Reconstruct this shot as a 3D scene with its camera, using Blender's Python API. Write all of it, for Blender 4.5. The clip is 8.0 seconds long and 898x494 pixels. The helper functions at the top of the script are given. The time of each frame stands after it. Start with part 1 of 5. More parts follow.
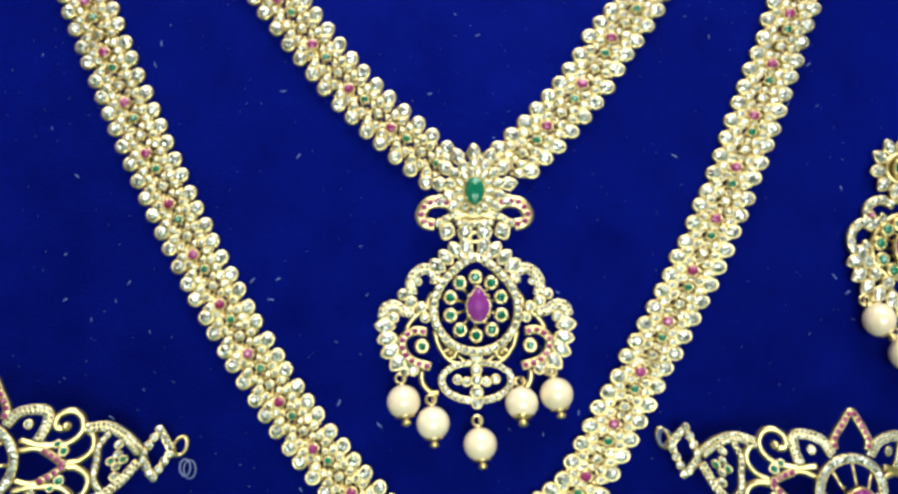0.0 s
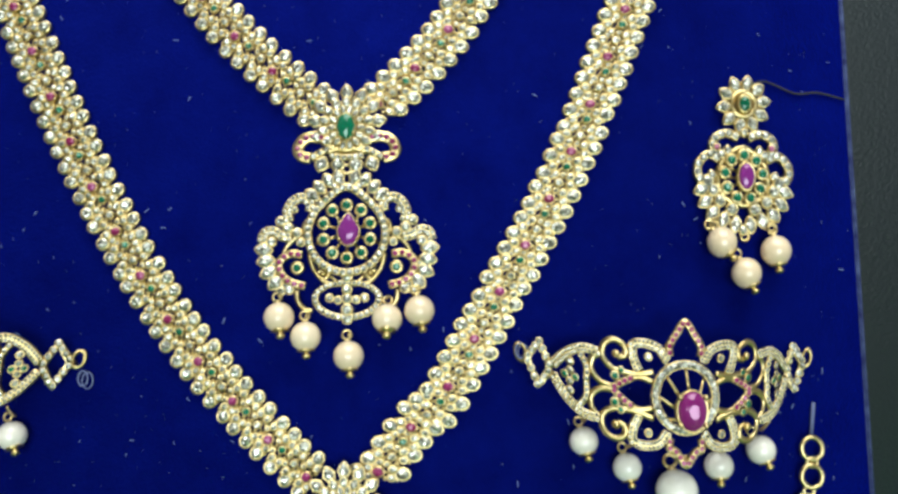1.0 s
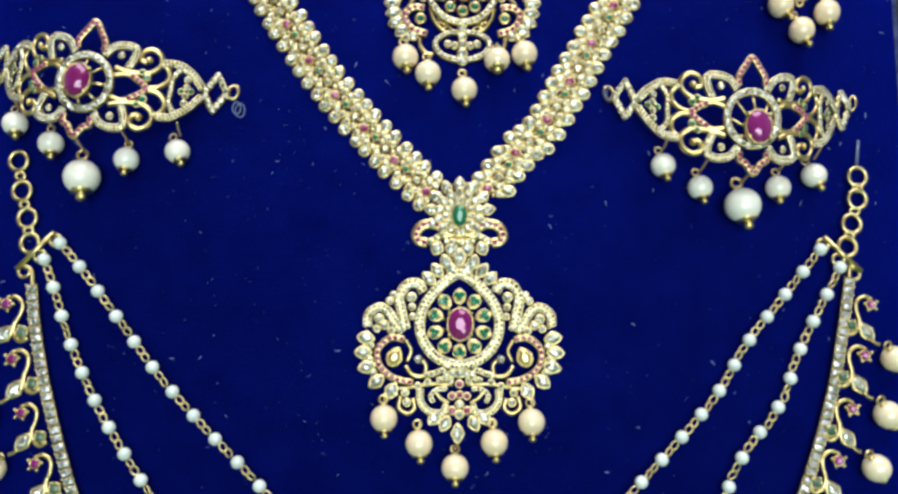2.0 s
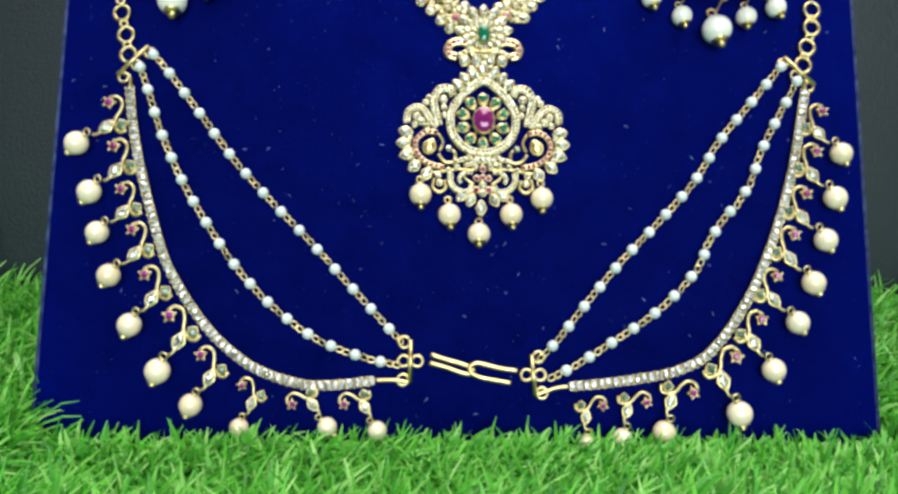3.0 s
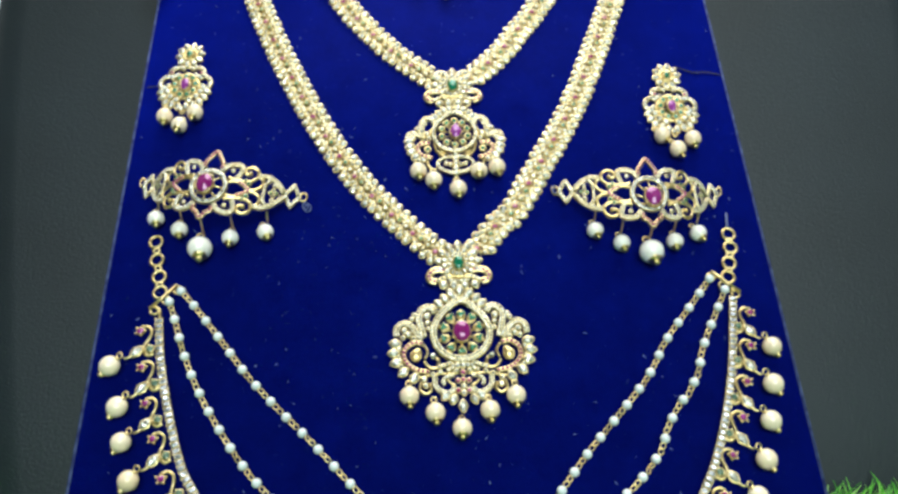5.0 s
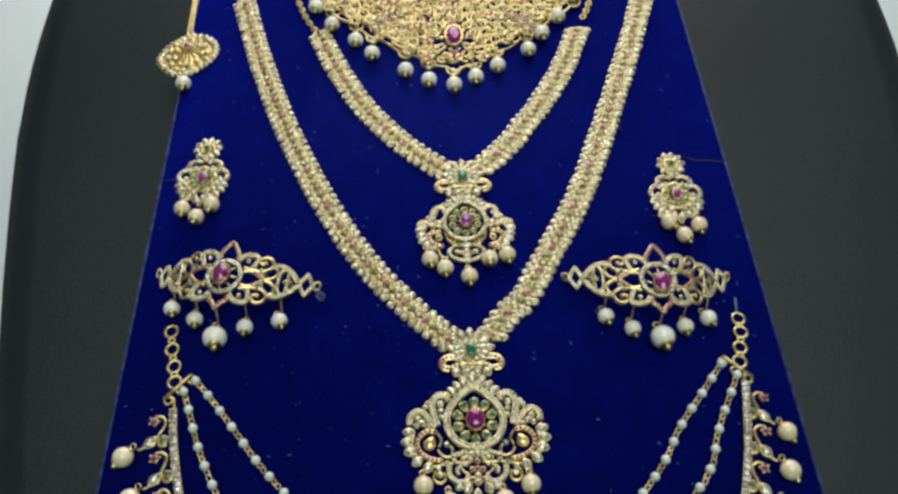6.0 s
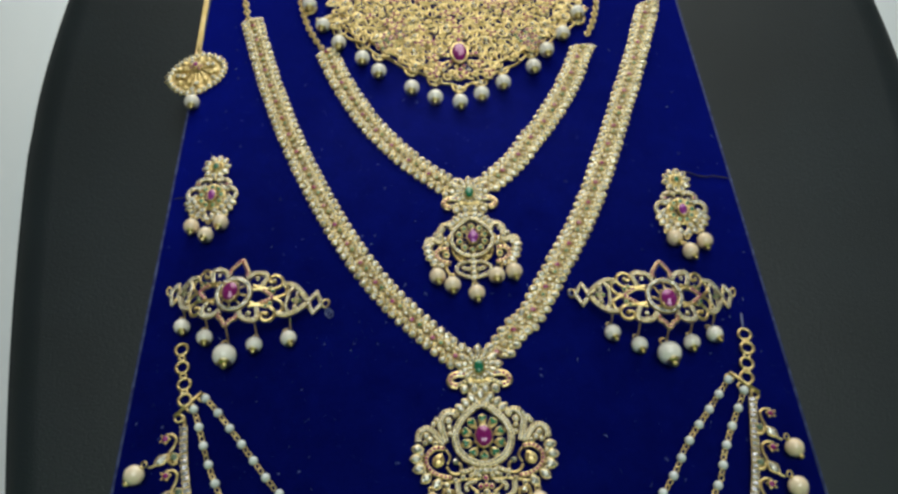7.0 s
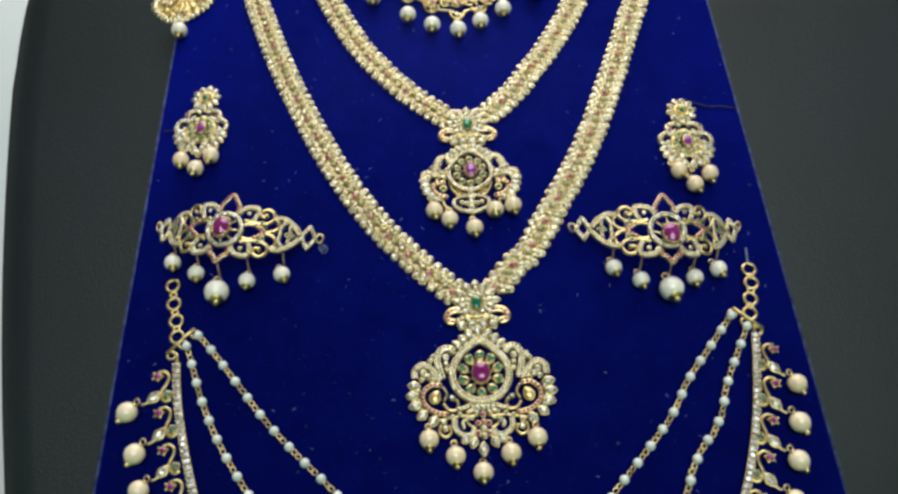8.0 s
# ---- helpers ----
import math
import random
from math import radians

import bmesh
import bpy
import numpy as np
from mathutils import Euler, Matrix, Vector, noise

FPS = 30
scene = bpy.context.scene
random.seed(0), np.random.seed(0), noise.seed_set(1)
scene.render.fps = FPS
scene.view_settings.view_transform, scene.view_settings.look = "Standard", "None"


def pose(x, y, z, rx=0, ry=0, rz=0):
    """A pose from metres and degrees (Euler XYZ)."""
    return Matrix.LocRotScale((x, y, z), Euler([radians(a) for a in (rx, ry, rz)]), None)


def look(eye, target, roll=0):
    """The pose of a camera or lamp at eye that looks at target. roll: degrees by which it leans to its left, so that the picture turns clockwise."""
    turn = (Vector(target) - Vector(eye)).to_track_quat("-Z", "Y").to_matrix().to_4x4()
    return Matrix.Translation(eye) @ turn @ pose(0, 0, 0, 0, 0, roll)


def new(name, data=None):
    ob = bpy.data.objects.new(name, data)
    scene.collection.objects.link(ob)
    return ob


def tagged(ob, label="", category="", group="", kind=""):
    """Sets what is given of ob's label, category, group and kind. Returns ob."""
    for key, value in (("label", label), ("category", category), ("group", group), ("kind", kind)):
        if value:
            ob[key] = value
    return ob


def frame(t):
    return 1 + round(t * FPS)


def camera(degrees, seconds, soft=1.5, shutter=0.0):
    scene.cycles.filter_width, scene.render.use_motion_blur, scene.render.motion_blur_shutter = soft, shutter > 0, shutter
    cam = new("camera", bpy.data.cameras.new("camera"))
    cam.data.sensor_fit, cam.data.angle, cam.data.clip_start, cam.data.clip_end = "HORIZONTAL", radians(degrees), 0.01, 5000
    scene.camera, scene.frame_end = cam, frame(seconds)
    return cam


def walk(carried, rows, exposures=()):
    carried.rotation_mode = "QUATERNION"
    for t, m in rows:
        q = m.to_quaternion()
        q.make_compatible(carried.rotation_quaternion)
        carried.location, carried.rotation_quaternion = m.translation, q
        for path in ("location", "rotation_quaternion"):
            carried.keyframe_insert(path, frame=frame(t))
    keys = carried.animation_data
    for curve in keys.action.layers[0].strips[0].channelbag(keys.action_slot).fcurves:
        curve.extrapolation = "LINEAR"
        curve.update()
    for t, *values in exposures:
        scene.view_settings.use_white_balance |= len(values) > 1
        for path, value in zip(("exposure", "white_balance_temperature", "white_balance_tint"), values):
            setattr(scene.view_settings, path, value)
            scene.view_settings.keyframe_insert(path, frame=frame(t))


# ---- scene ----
# The board leans back by LEAN degrees; its own axes are x right, z up the board, y into it.
LEAN = 25.0
B = Matrix.Translation((0, 0, -0.028)) @ pose(0, 0, 0, -LEAN, 0, 0)

cam = camera(56.41, 8.0, soft=2.8)
PATH = [
    (0, (-0.0152, -0.2225, 0.2697), (0.059, 1.768, 0.449), -0.56),
    (0.5, (0.0314, -0.2307, 0.269), (0.045, 1.76, 0.459), -0.65),
    (1, (0.0274, -0.2417, 0.244), (0.045, 1.748, 0.45), -0.83),
    (1.5, (-0.0006, -0.2566, 0.197), (0.038, 1.727, 0.45), -0.68),
    (2, (-0.0065, -0.2728, 0.1502), (0.009, 1.711, 0.406), 0.15),
    (2.2, (-0.0124, -0.2812, 0.1294), (0.008, 1.701, 0.397), 0.87),
    (3.3, (-0.017, -0.3285, 0.0409), (-0.002, 1.643, 0.379), 0.53),
    (3.5, (-0.0091, -0.3326, 0.0276), (-0.01, 1.624, 0.441), 0.37),
    (4, (-0.0106, -0.3387, 0.0117), (0.008, 1.558, 0.646), -0.81),
    (4.5, (-0.013, -0.3489, 0.0108), (0.021, 1.472, 0.836), -1.73),
    (5, (-0.0128, -0.3543, 0.0076), (0.025, 1.391, 0.984), -2.15),
    (5.2, (-0.0114, -0.3572, 0.0063), (0.018, 1.354, 1.042), -2.2),
    (6.3, (-0.0164, -0.363, 0.0073), (0.009, 1.272, 1.159), -2.69),
    (6.5, (-0.0158, -0.3657, 0.0079), (0.002, 1.269, 1.161), -2.6),
    (7, (-0.0171, -0.3649, 0.0075), (0.003, 1.26, 1.173), -2.65),
    (7.5, (-0.0168, -0.3593, 0.0089), (0.004, 1.273, 1.164), -2.66),
    (8, (-0.0144, -0.3545, 0.013), (-0.006, 1.354, 1.052), -2.55),
]
walk(cam, [(t, B @ look(eye, target, roll)) for t, eye, target, roll in PATH],
     exposures=[(0.0, 0.0, 6450, 7), (0.5, -0.26, 6450, 7), (2.2, -0.10, 6350, 7), (3.3, 0.14, 6300, 7), (5.2, 0.04, 6300, 7), (6.3, -0.88, 6850, 10), (7.4, -0.78, 6850, 10), (8.0, -0.50, 6800, 10)])

# ---- light ----
world = bpy.data.worlds.new("room_air")
scene.world = world
world.use_nodes = True
world.node_tree.nodes["Background"].inputs["Color"].default_value = (0.75, 0.85, 1.0, 1)
world.node_tree.nodes["Background"].inputs["Strength"].default_value = 0.15


def area(name, eye, target, sx, sy, watts, colour):
    lamp = bpy.data.lights.new(name, "AREA")
    lamp.shape, lamp.size, lamp.size_y, lamp.energy, lamp.color = "RECTANGLE", sx, sy, watts, colour
    ob = new(name, lamp)
    ob.matrix_world = look(eye, target)
    return ob


area("ceiling_panel_lamp", (0.12, -0.02, 1.80), (0.05, -0.08, 0.1), 1.5, 1.1, 31, (0.95, 0.99, 0.95))
# Added fill with no real lamp behind it: brightens the north wall.
area("wall_fill_light", (0.0, 0.85, 1.80), (0.0, 1.0, 0.2), 1.2, 0.2, 24, (0.92, 0.98, 1.0))
# No window here: front fill added to lift the pearls and stones.
area("front_fill_light", (0.12, -1.70, 0.72), (0, 0, 0.2), 1.2, 0.85, 28, (0.88, 0.99, 1.0))


# ---- materials ----
def material(name, base, rough=0.5, metal=0.0, **more):
    m = bpy.data.materials.new(name)
    m.use_nodes = True
    b = m.node_tree.nodes["Principled BSDF"]
    b.inputs["Base Color"].default_value = (*base, 1)
    b.inputs["Roughness"].default_value = rough
    b.inputs["Metallic"].default_value = metal
    for key, value in more.items():
        b.inputs[key.replace("_", " ")].default_value = value
    return m


def node(m, kind, **inputs):
    n = m.node_tree.nodes.new(kind)
    for key, value in inputs.items():
        n.inputs[key.replace("_", " ")].default_value = value
    return n


def link(m, a, out, b, into):
    m.node_tree.links.new(a.outputs[out], b.inputs[into])


def bsdf(m):
    return m.node_tree.nodes["Principled BSDF"]


def ramp(m, stops):
    r = m.node_tree.nodes.new("ShaderNodeValToRGB")
    e = r.color_ramp.elements
    while len(e) < len(stops):
        e.new(0.5)
    for el, (p, c) in zip(e, stops):
        el.position, el.color = p, (*c, 1)
    return r


def noisy(m, scale, stops, detail=4.0, grain=0.5, bump=0.0, bump_scale=None, distance=0.0005):
    """Colour from object-space noise, and a fine bump."""
    co = node(m, "ShaderNodeTexCoord")
    nz = node(m, "ShaderNodeTexNoise", Scale=scale, Detail=detail, Roughness=grain)
    link(m, co, "Object", nz, "Vector")
    r = ramp(m, stops)
    link(m, nz, "Fac", r, "Fac")
    link(m, r, "Color", bsdf(m), "Base Color")
    if bump:
        n2 = node(m, "ShaderNodeTexNoise", Scale=bump_scale or scale * 6, Detail=3.0)
        link(m, co, "Object", n2, "Vector")
        bp = node(m, "ShaderNodeBump", Strength=bump, Distance=distance)
        link(m, n2, "Fac", bp, "Height")
        link(m, bp, "Normal", bsdf(m), "Normal")
    return m


def per_object(m, a, b):
    """Colour that varies from piece to piece."""
    info = node(m, "ShaderNodeObjectInfo")
    r = ramp(m, [(0.0, a), (1.0, b)])
    link(m, info, "Random", r, "Fac")
    link(m, r, "Color", bsdf(m), "Base Color")
    return m


GOLD = noisy(material("polished_gold", (0.9, 0.66, 0.22), 0.31, 1.0), 260, [(0.3, (0.70, 0.525, 0.22)), (0.7, (0.83, 0.68, 0.36))], bump=0.12, bump_scale=900, distance=0.0003)


def cut_stone(name, tint=(1.0, 1.0, 1.0)):
    """White cut stone: half-millimetre facets, their light and dark reflections painted in by chance."""
    m = material(name, (0.8, 0.8, 0.74), 0.14, 0.66, Coat_Weight=0.5, Coat_Roughness=0.05)
    co, info = node(m, "ShaderNodeTexCoord"), node(m, "ShaderNodeObjectInfo")
    add = node(m, "ShaderNodeVectorMath")
    link(m, co, "Object", add, 0)
    m.node_tree.links.new(info.outputs["Random"], add.inputs[1])
    vo = node(m, "ShaderNodeTexVoronoi", Scale=1500.0)
    m.node_tree.links.new(add.outputs[0], vo.inputs["Vector"])
    sep = node(m, "ShaderNodeSeparateColor")
    link(m, vo, "Color", sep, "Color")
    r = ramp(m, [(q, tuple(min(1, c * t) for c, t in zip(col, tint))) for q, col in ((0.0, (0.18, 0.17, 0.13)), (0.3, (0.40, 0.39, 0.32)), (0.6, (0.62, 0.61, 0.53)), (1.0, (0.82, 0.82, 0.78)))])
    link(m, sep, 0, r, "Fac")
    link(m, r, "Color", bsdf(m), "Base Color")
    geo = node(m, "ShaderNodeNewGeometry")
    lean, total, unit = (node(m, "ShaderNodeVectorMath") for k in range(3))
    lean.operation, unit.operation = "MULTIPLY_ADD", "NORMALIZE"
    link(m, vo, "Color", lean, 0)
    lean.inputs[1].default_value = (0.56, 0.56, 0.56)
    lean.inputs[2].default_value = (-0.28, -0.28, -0.28)
    link(m, geo, "Normal", total, 0)
    m.node_tree.links.new(lean.outputs[0], total.inputs[1])
    m.node_tree.links.new(total.outputs[0], unit.inputs[0])
    m.node_tree.links.new(unit.outputs[0], bsdf(m).inputs["Normal"])
    return m


CZ = cut_stone("white_cut_stone")
CRYSTAL = cut_stone("pale_lilac_crystal", (0.95, 0.95, 1.18))
RUBY = per_object(material("ruby_stone", (0.45, 0.01, 0.12), 0.08, 0.15, Coat_Weight=0.7, Coat_Roughness=0.05), (0.20, 0.004, 0.10), (0.26, 0.02, 0.19))
VIOLET = per_object(material("purple_ruby_stone", (0.25, 0.03, 0.25), 0.1, 0.1, Coat_Weight=0.6, Coat_Roughness=0.06), (0.20, 0.015, 0.20), (0.27, 0.035, 0.27))
PINK = per_object(material("pale_ruby_stone", (0.5, 0.05, 0.2), 0.12, 0.1, Coat_Weight=0.5), (0.26, 0.015, 0.09), (0.34, 0.045, 0.18))
GREEN = per_object(material("emerald_stone", (0.0, 0.13, 0.06), 0.1, 0.1, Coat_Weight=0.6, Coat_Roughness=0.05), (0.002, 0.12, 0.06), (0.008, 0.19, 0.10))
SMOKE = per_object(material("smoky_green_stone", (0.05, 0.09, 0.06), 0.15, 0.1, Coat_Weight=0.5), (0.05, 0.10, 0.065), (0.12, 0.18, 0.12))
PEARL = per_object(material("cream_pearl", (0.8, 0.62, 0.4), 0.30, 0.0, Coat_Weight=0.8, Coat_Roughness=0.12, Coat_IOR=1.55, Specular_IOR_Level=0.6), (0.90, 0.69, 0.46), (0.95, 0.79, 0.59))
WPEARL = per_object(material("white_pearl", (0.8, 0.78, 0.7), 0.30, 0.0, Coat_Weight=0.8, Coat_Roughness=0.12, Coat_IOR=1.55, Specular_IOR_Level=0.6), (0.92, 0.85, 0.76), (0.97, 0.93, 0.86))
BEAD = per_object(material("seed_pearl", (0.75, 0.8, 0.82), 0.25, 0.0, Coat_Weight=0.8, Coat_Roughness=0.09), (0.70, 0.75, 0.76), (0.82, 0.86, 0.86))
THREAD = material("dark_thread", (0.02, 0.02, 0.03), 0.7)
NYLON = material("clear_nylon", (0.22, 0.27, 0.5), 0.3, Transmission_Weight=0.4)
LINT = material("pale_lint", (0.16, 0.22, 0.5), 0.9)

VELVET = noisy(material("blue_velvet", (0.003, 0.006, 0.16), 0.95, 0.0, Sheen_Weight=0.36, Sheen_Roughness=0.3, Specular_IOR_Level=0.02), 60,
               [(0.3, (0.0005, 0.0024, 0.090)), (0.7, (0.0015, 0.0056, 0.158))], detail=10.0, grain=0.78, bump=0.6, bump_scale=1800, distance=0.0004)
bsdf(VELVET).inputs["Sheen Tint"].default_value = (0.0, 0.02, 0.9, 1)
CARD = material("board_edge_card", (0.02, 0.03, 0.16), 0.8)
FRAY = noisy(material("frayed_velvet_edge", (0.05, 0.07, 0.22), 0.9), 220, [(0.35, (0.012, 0.02, 0.12)), (0.7, (0.09, 0.12, 0.28))])
LEATHER = noisy(material("black_leatherette", (0.02, 0.022, 0.022), 0.46, 0.0, Specular_IOR_Level=0.5), 9,
                [(0.3, (0.005, 0.0105, 0.0140)), (0.7, (0.010, 0.018, 0.024))], bump=0.5, bump_scale=700, distance=0.0005)
WALL = noisy(material("pale_wall_paint", (0.72, 0.78, 0.8), 0.8), 3, [(0.3, (0.76, 0.83, 0.87)), (0.7, (0.83, 0.88, 0.91))], bump=0.1, bump_scale=90)
# For the unseen side and south walls: grey gives reflections their dark parts.
WALL2 = noisy(material("unseen_wall_grey", (0.3, 0.27, 0.23), 0.8), 3, [(0.3, (0.22, 0.225, 0.22)), (0.7, (0.27, 0.275, 0.265))], bump=0.1, bump_scale=90)
# The ceiling is unseen; its cream is picked to turn reflections golden.
CREAM = noisy(material("unseen_ceiling_cream", (0.5, 0.4, 0.26), 0.8), 3, [(0.3, (0.46, 0.36, 0.23)), (0.7, (0.52, 0.41, 0.27))], bump=0.1, bump_scale=90)
FLOORM = noisy(material("grey_floor", (0.3, 0.3, 0.29), 0.5), 5, [(0.3, (0.26, 0.26, 0.25)), (0.7, (0.35, 0.34, 0.33))], bump=0.05)
TABLEM = noisy(material("white_laminate", (0.7, 0.7, 0.68), 0.4), 12, [(0.3, (0.66, 0.66, 0.64)), (0.7, (0.74, 0.74, 0.72))], bump=0.04)
MATTING = noisy(material("green_mat_backing", (0.05, 0.2, 0.03), 0.9), 80, [(0.3, (0.03, 0.14, 0.02)), (0.7, (0.07, 0.27, 0.035))], bump=0.3)
GRASS = material("plastic_grass", (0.05, 0.3, 0.02), 0.42, 0.0, Specular_IOR_Level=0.4)


def grass_nodes():
    m = GRASS
    geo = node(m, "ShaderNodeNewGeometry")
    r = ramp(m, [(0.0, (0.045, 0.24, 0.020)), (0.3, (0.11, 0.47, 0.04)), (0.7, (0.22, 0.63, 0.075)), (1.0, (0.45, 0.78, 0.23))])
    link(m, geo, "Random Per Island", r, "Fac")
    link(m, r, "Color", bsdf(m), "Base Color")
    tr = node(m, "ShaderNodeBsdfTranslucent")
    link(m, r, "Color", tr, "Color")
    mix = node(m, "ShaderNodeMixShader", Fac=0.35)
    out = m.node_tree.nodes["Material Output"]
    m.node_tree.links.new(bsdf(m).outputs[0], mix.inputs[1])
    m.node_tree.links.new(tr.outputs[0], mix.inputs[2])
    m.node_tree.links.new(mix.outputs[0], out.inputs["Surface"])


grass_nodes()


# ---- mesh helpers ----
class Geo:
    """Collects vertices and faces, with a material and smoothness for each face."""

    def __init__(self):
        self.v, self.f, self.m, self.s, self.mats, self.stones = [], [], [], [], [], []

    def add(self, verts, faces, mat, smooth=True):
        n = len(self.v)
        self.v.extend(verts)
        if mat not in self.mats:
            self.mats.append(mat)
        k = self.mats.index(mat)
        for f in faces:
            self.f.append([i + n for i in f])
            self.m.append(k)
            self.s.append(smooth)

    def mesh(self, name, scale=1.0):
        me = bpy.data.meshes.new(name)
        me.from_pydata([(x * scale, y * scale, z * scale) for x, y, z in self.v], [], self.f)
        for mat in self.mats:
            me.materials.append(mat)
        me.polygons.foreach_set("material_index", self.m)
        me.polygons.foreach_set("use_smooth", self.s)
        me.update()
        return me


def box(g, lo, hi, mat, bevel=0.0):
    bm = bmesh.new()
    bmesh.ops.create_cube(bm, size=1)
    for v in bm.verts:
        v.co = Vector([(l + h) / 2 + c * (h - l) for l, h, c in zip(lo, hi, v.co)])
    if bevel:
        bmesh.ops.bevel(bm, geom=bm.edges[:], offset=bevel, segments=3, affect="EDGES")
    bm.verts.index_update()
    g.add([tuple(v.co) for v in bm.verts], [[v.index for v in f.verts] for f in bm.faces], mat, bevel > 0)
    bm.free()


def solid(name, g, parent=None, matrix=None, scale=1.0):
    ob = new(name, g.mesh(name, scale))
    if parent is not None:
        ob.parent = parent
    if matrix is not None:
        ob.matrix_basis = matrix
    return ob


def part(name, g, parent, label="", matrix=None):
    """One mesh, in millimetres, under a thing or a part."""
    ob = solid(name, g, parent, matrix, 0.001)
    if label:
        ob["label"] = label
    for x, y, z, r, mat in g.stones:
        st = new("stone", small_stone(r, mat))
        st.parent = ob
        st.matrix_basis = pose(x / 1000, y / 1000, z / 1000, 0, 0, 40 * len(scene.collection.objects) % 360)
    return ob


# ---- the room ----
def room():
    g = Geo(); box(g, (-1.8, -2.0, -0.80), (1.8, 1.3, -0.75), FLOORM)
    tagged(solid("floor", g), "plain grey floor", "floor", kind="structure")
    g = Geo(); box(g, (-1.8, -2.0, 1.85), (1.8, 1.3, 1.90), CREAM)
    tagged(solid("ceiling", g), "unseen ceiling closing the room, cream to warm reflections", "ceiling", kind="structure")
    for n, lo, hi in (("wall_north", (-1.8, 1.2, -0.75), (1.8, 1.3, 1.85)), ("wall_south", (-1.8, -2.0, -0.75), (1.8, -1.9, 1.85)),
                      ("wall_west", (-1.8, -1.9, -0.75), (-1.7, 1.2, 1.85)), ("wall_east", (1.7, -1.9, -0.75), (1.8, 1.2, 1.85))):
        back = n == "wall_north"
        g = Geo(); box(g, lo, hi, WALL if back else WALL2)
        tagged(solid(n, g), "pale bluish white painted wall" if back else "unseen wall closing the room, grey to dim reflections", "wall", kind="structure")


room()
BACK_Y, BACK_LEAN = 0.178, 8.0     # foot of the chair back on the table's rear edge, and its lean


def table():
    t = new("display_table")
    tagged(t, "white laminate table under the artificial grass", "table")
    g = Geo(); box(g, (-0.55, -0.62, -0.034), (0.55, 0.165, -0.006), TABLEM, 0.002)
    solid("tabletop", g, t)
    for x in (-0.5, 0.5):
        for y in (-0.57, 0.11):
            g = Geo(); box(g, (x - 0.02, y - 0.02, -0.75), (x + 0.02, y + 0.02, -0.034), TABLEM, 0.003)
            solid("leg", g, t)


table()


def backrest_half(z):
    """Half width of the chair back at the height z above the table."""
    if z < 0.33:
        return 0.312 - 0.24 * (0.33 - max(z, 0.02)) ** 2
    k = min(1, (z - 0.33) / 0.27)
    return 0.311 - 0.036 * (3 * k * k - 2 * k ** 3)


def chair():
    c = new("black_chair")
    tagged(c, "black leatherette chair back standing behind the jewellery board", "chair")
    g = Geo()
    nz, nx = 56, 28
    z0, z1 = -0.30, 0.72
    for side in (0, 1):
        vs, fs = [], []
        for j in range(nz + 1):
            z = z0 + (z1 - z0) * j / nz
            w = backrest_half(z) * (1 - max(0, (z - 0.62) / 0.1) ** 3 * 0.25)
            for i in range(nx + 1):
                u = -1 + 2 * i / nx
                u = math.copysign(1 - (1 - abs(u)) ** 1.6, u)
                edge = (1 - min(1, (1 - abs(u)) * w / 0.016)) ** 2
                top = max(0, 1 - (z1 - z) / 0.016) ** 2
                d = 0.012 * max(edge, top)
                puff = 0.004 * math.sin(z * 9 + 1.5 * u) * (1 - abs(u)) if side == 0 else 0
                vs.append((0.010 + u * w, d - puff if side == 0 else 0.03 - d, z))
        for j in range(nz):
            for i in range(nx):
                a = j * (nx + 1) + i
                q = [a, a + 1, a + nx + 2, a + nx + 1]
                fs.append(q if side == 0 else q[::-1])
        g.add(vs, fs, LEATHER)
    # rim that joins front and back
    n = (nx + 1) * (nz + 1)
    rim = []
    for j in range(nz):
        for i, rev in ((0, False), (nx, True)):
            a, b = j * (nx + 1) + i, (j + 1) * (nx + 1) + i
            q = [a, b, b + n, a + n]
            rim.append(q[::-1] if not rev else q)
    for i in range(nx):
        a = nz * (nx + 1) + i
        rim.append([a, a + 1, a + 1 + n, a + n])
    for f in rim:
        g.f.append(f); g.m.append(0); g.s.append(True)
    ob = solid("backrest", g, c, pose(0, BACK_Y, 0, -BACK_LEAN, 0, 0))
    g = Geo(); box(g, (-0.26, 0.16, -0.36), (0.24, 0.62, -0.29), LEATHER, 0.015)
    solid("seat", g, c)
    for x in (-0.24, 0.22):
        for y in (0.18, 0.60):
            g = Geo(); box(g, (x - 0.016, y - 0.016, -0.75), (x + 0.016, y + 0.016, -0.36), LEATHER, 0.003)
            solid("leg", g, c)


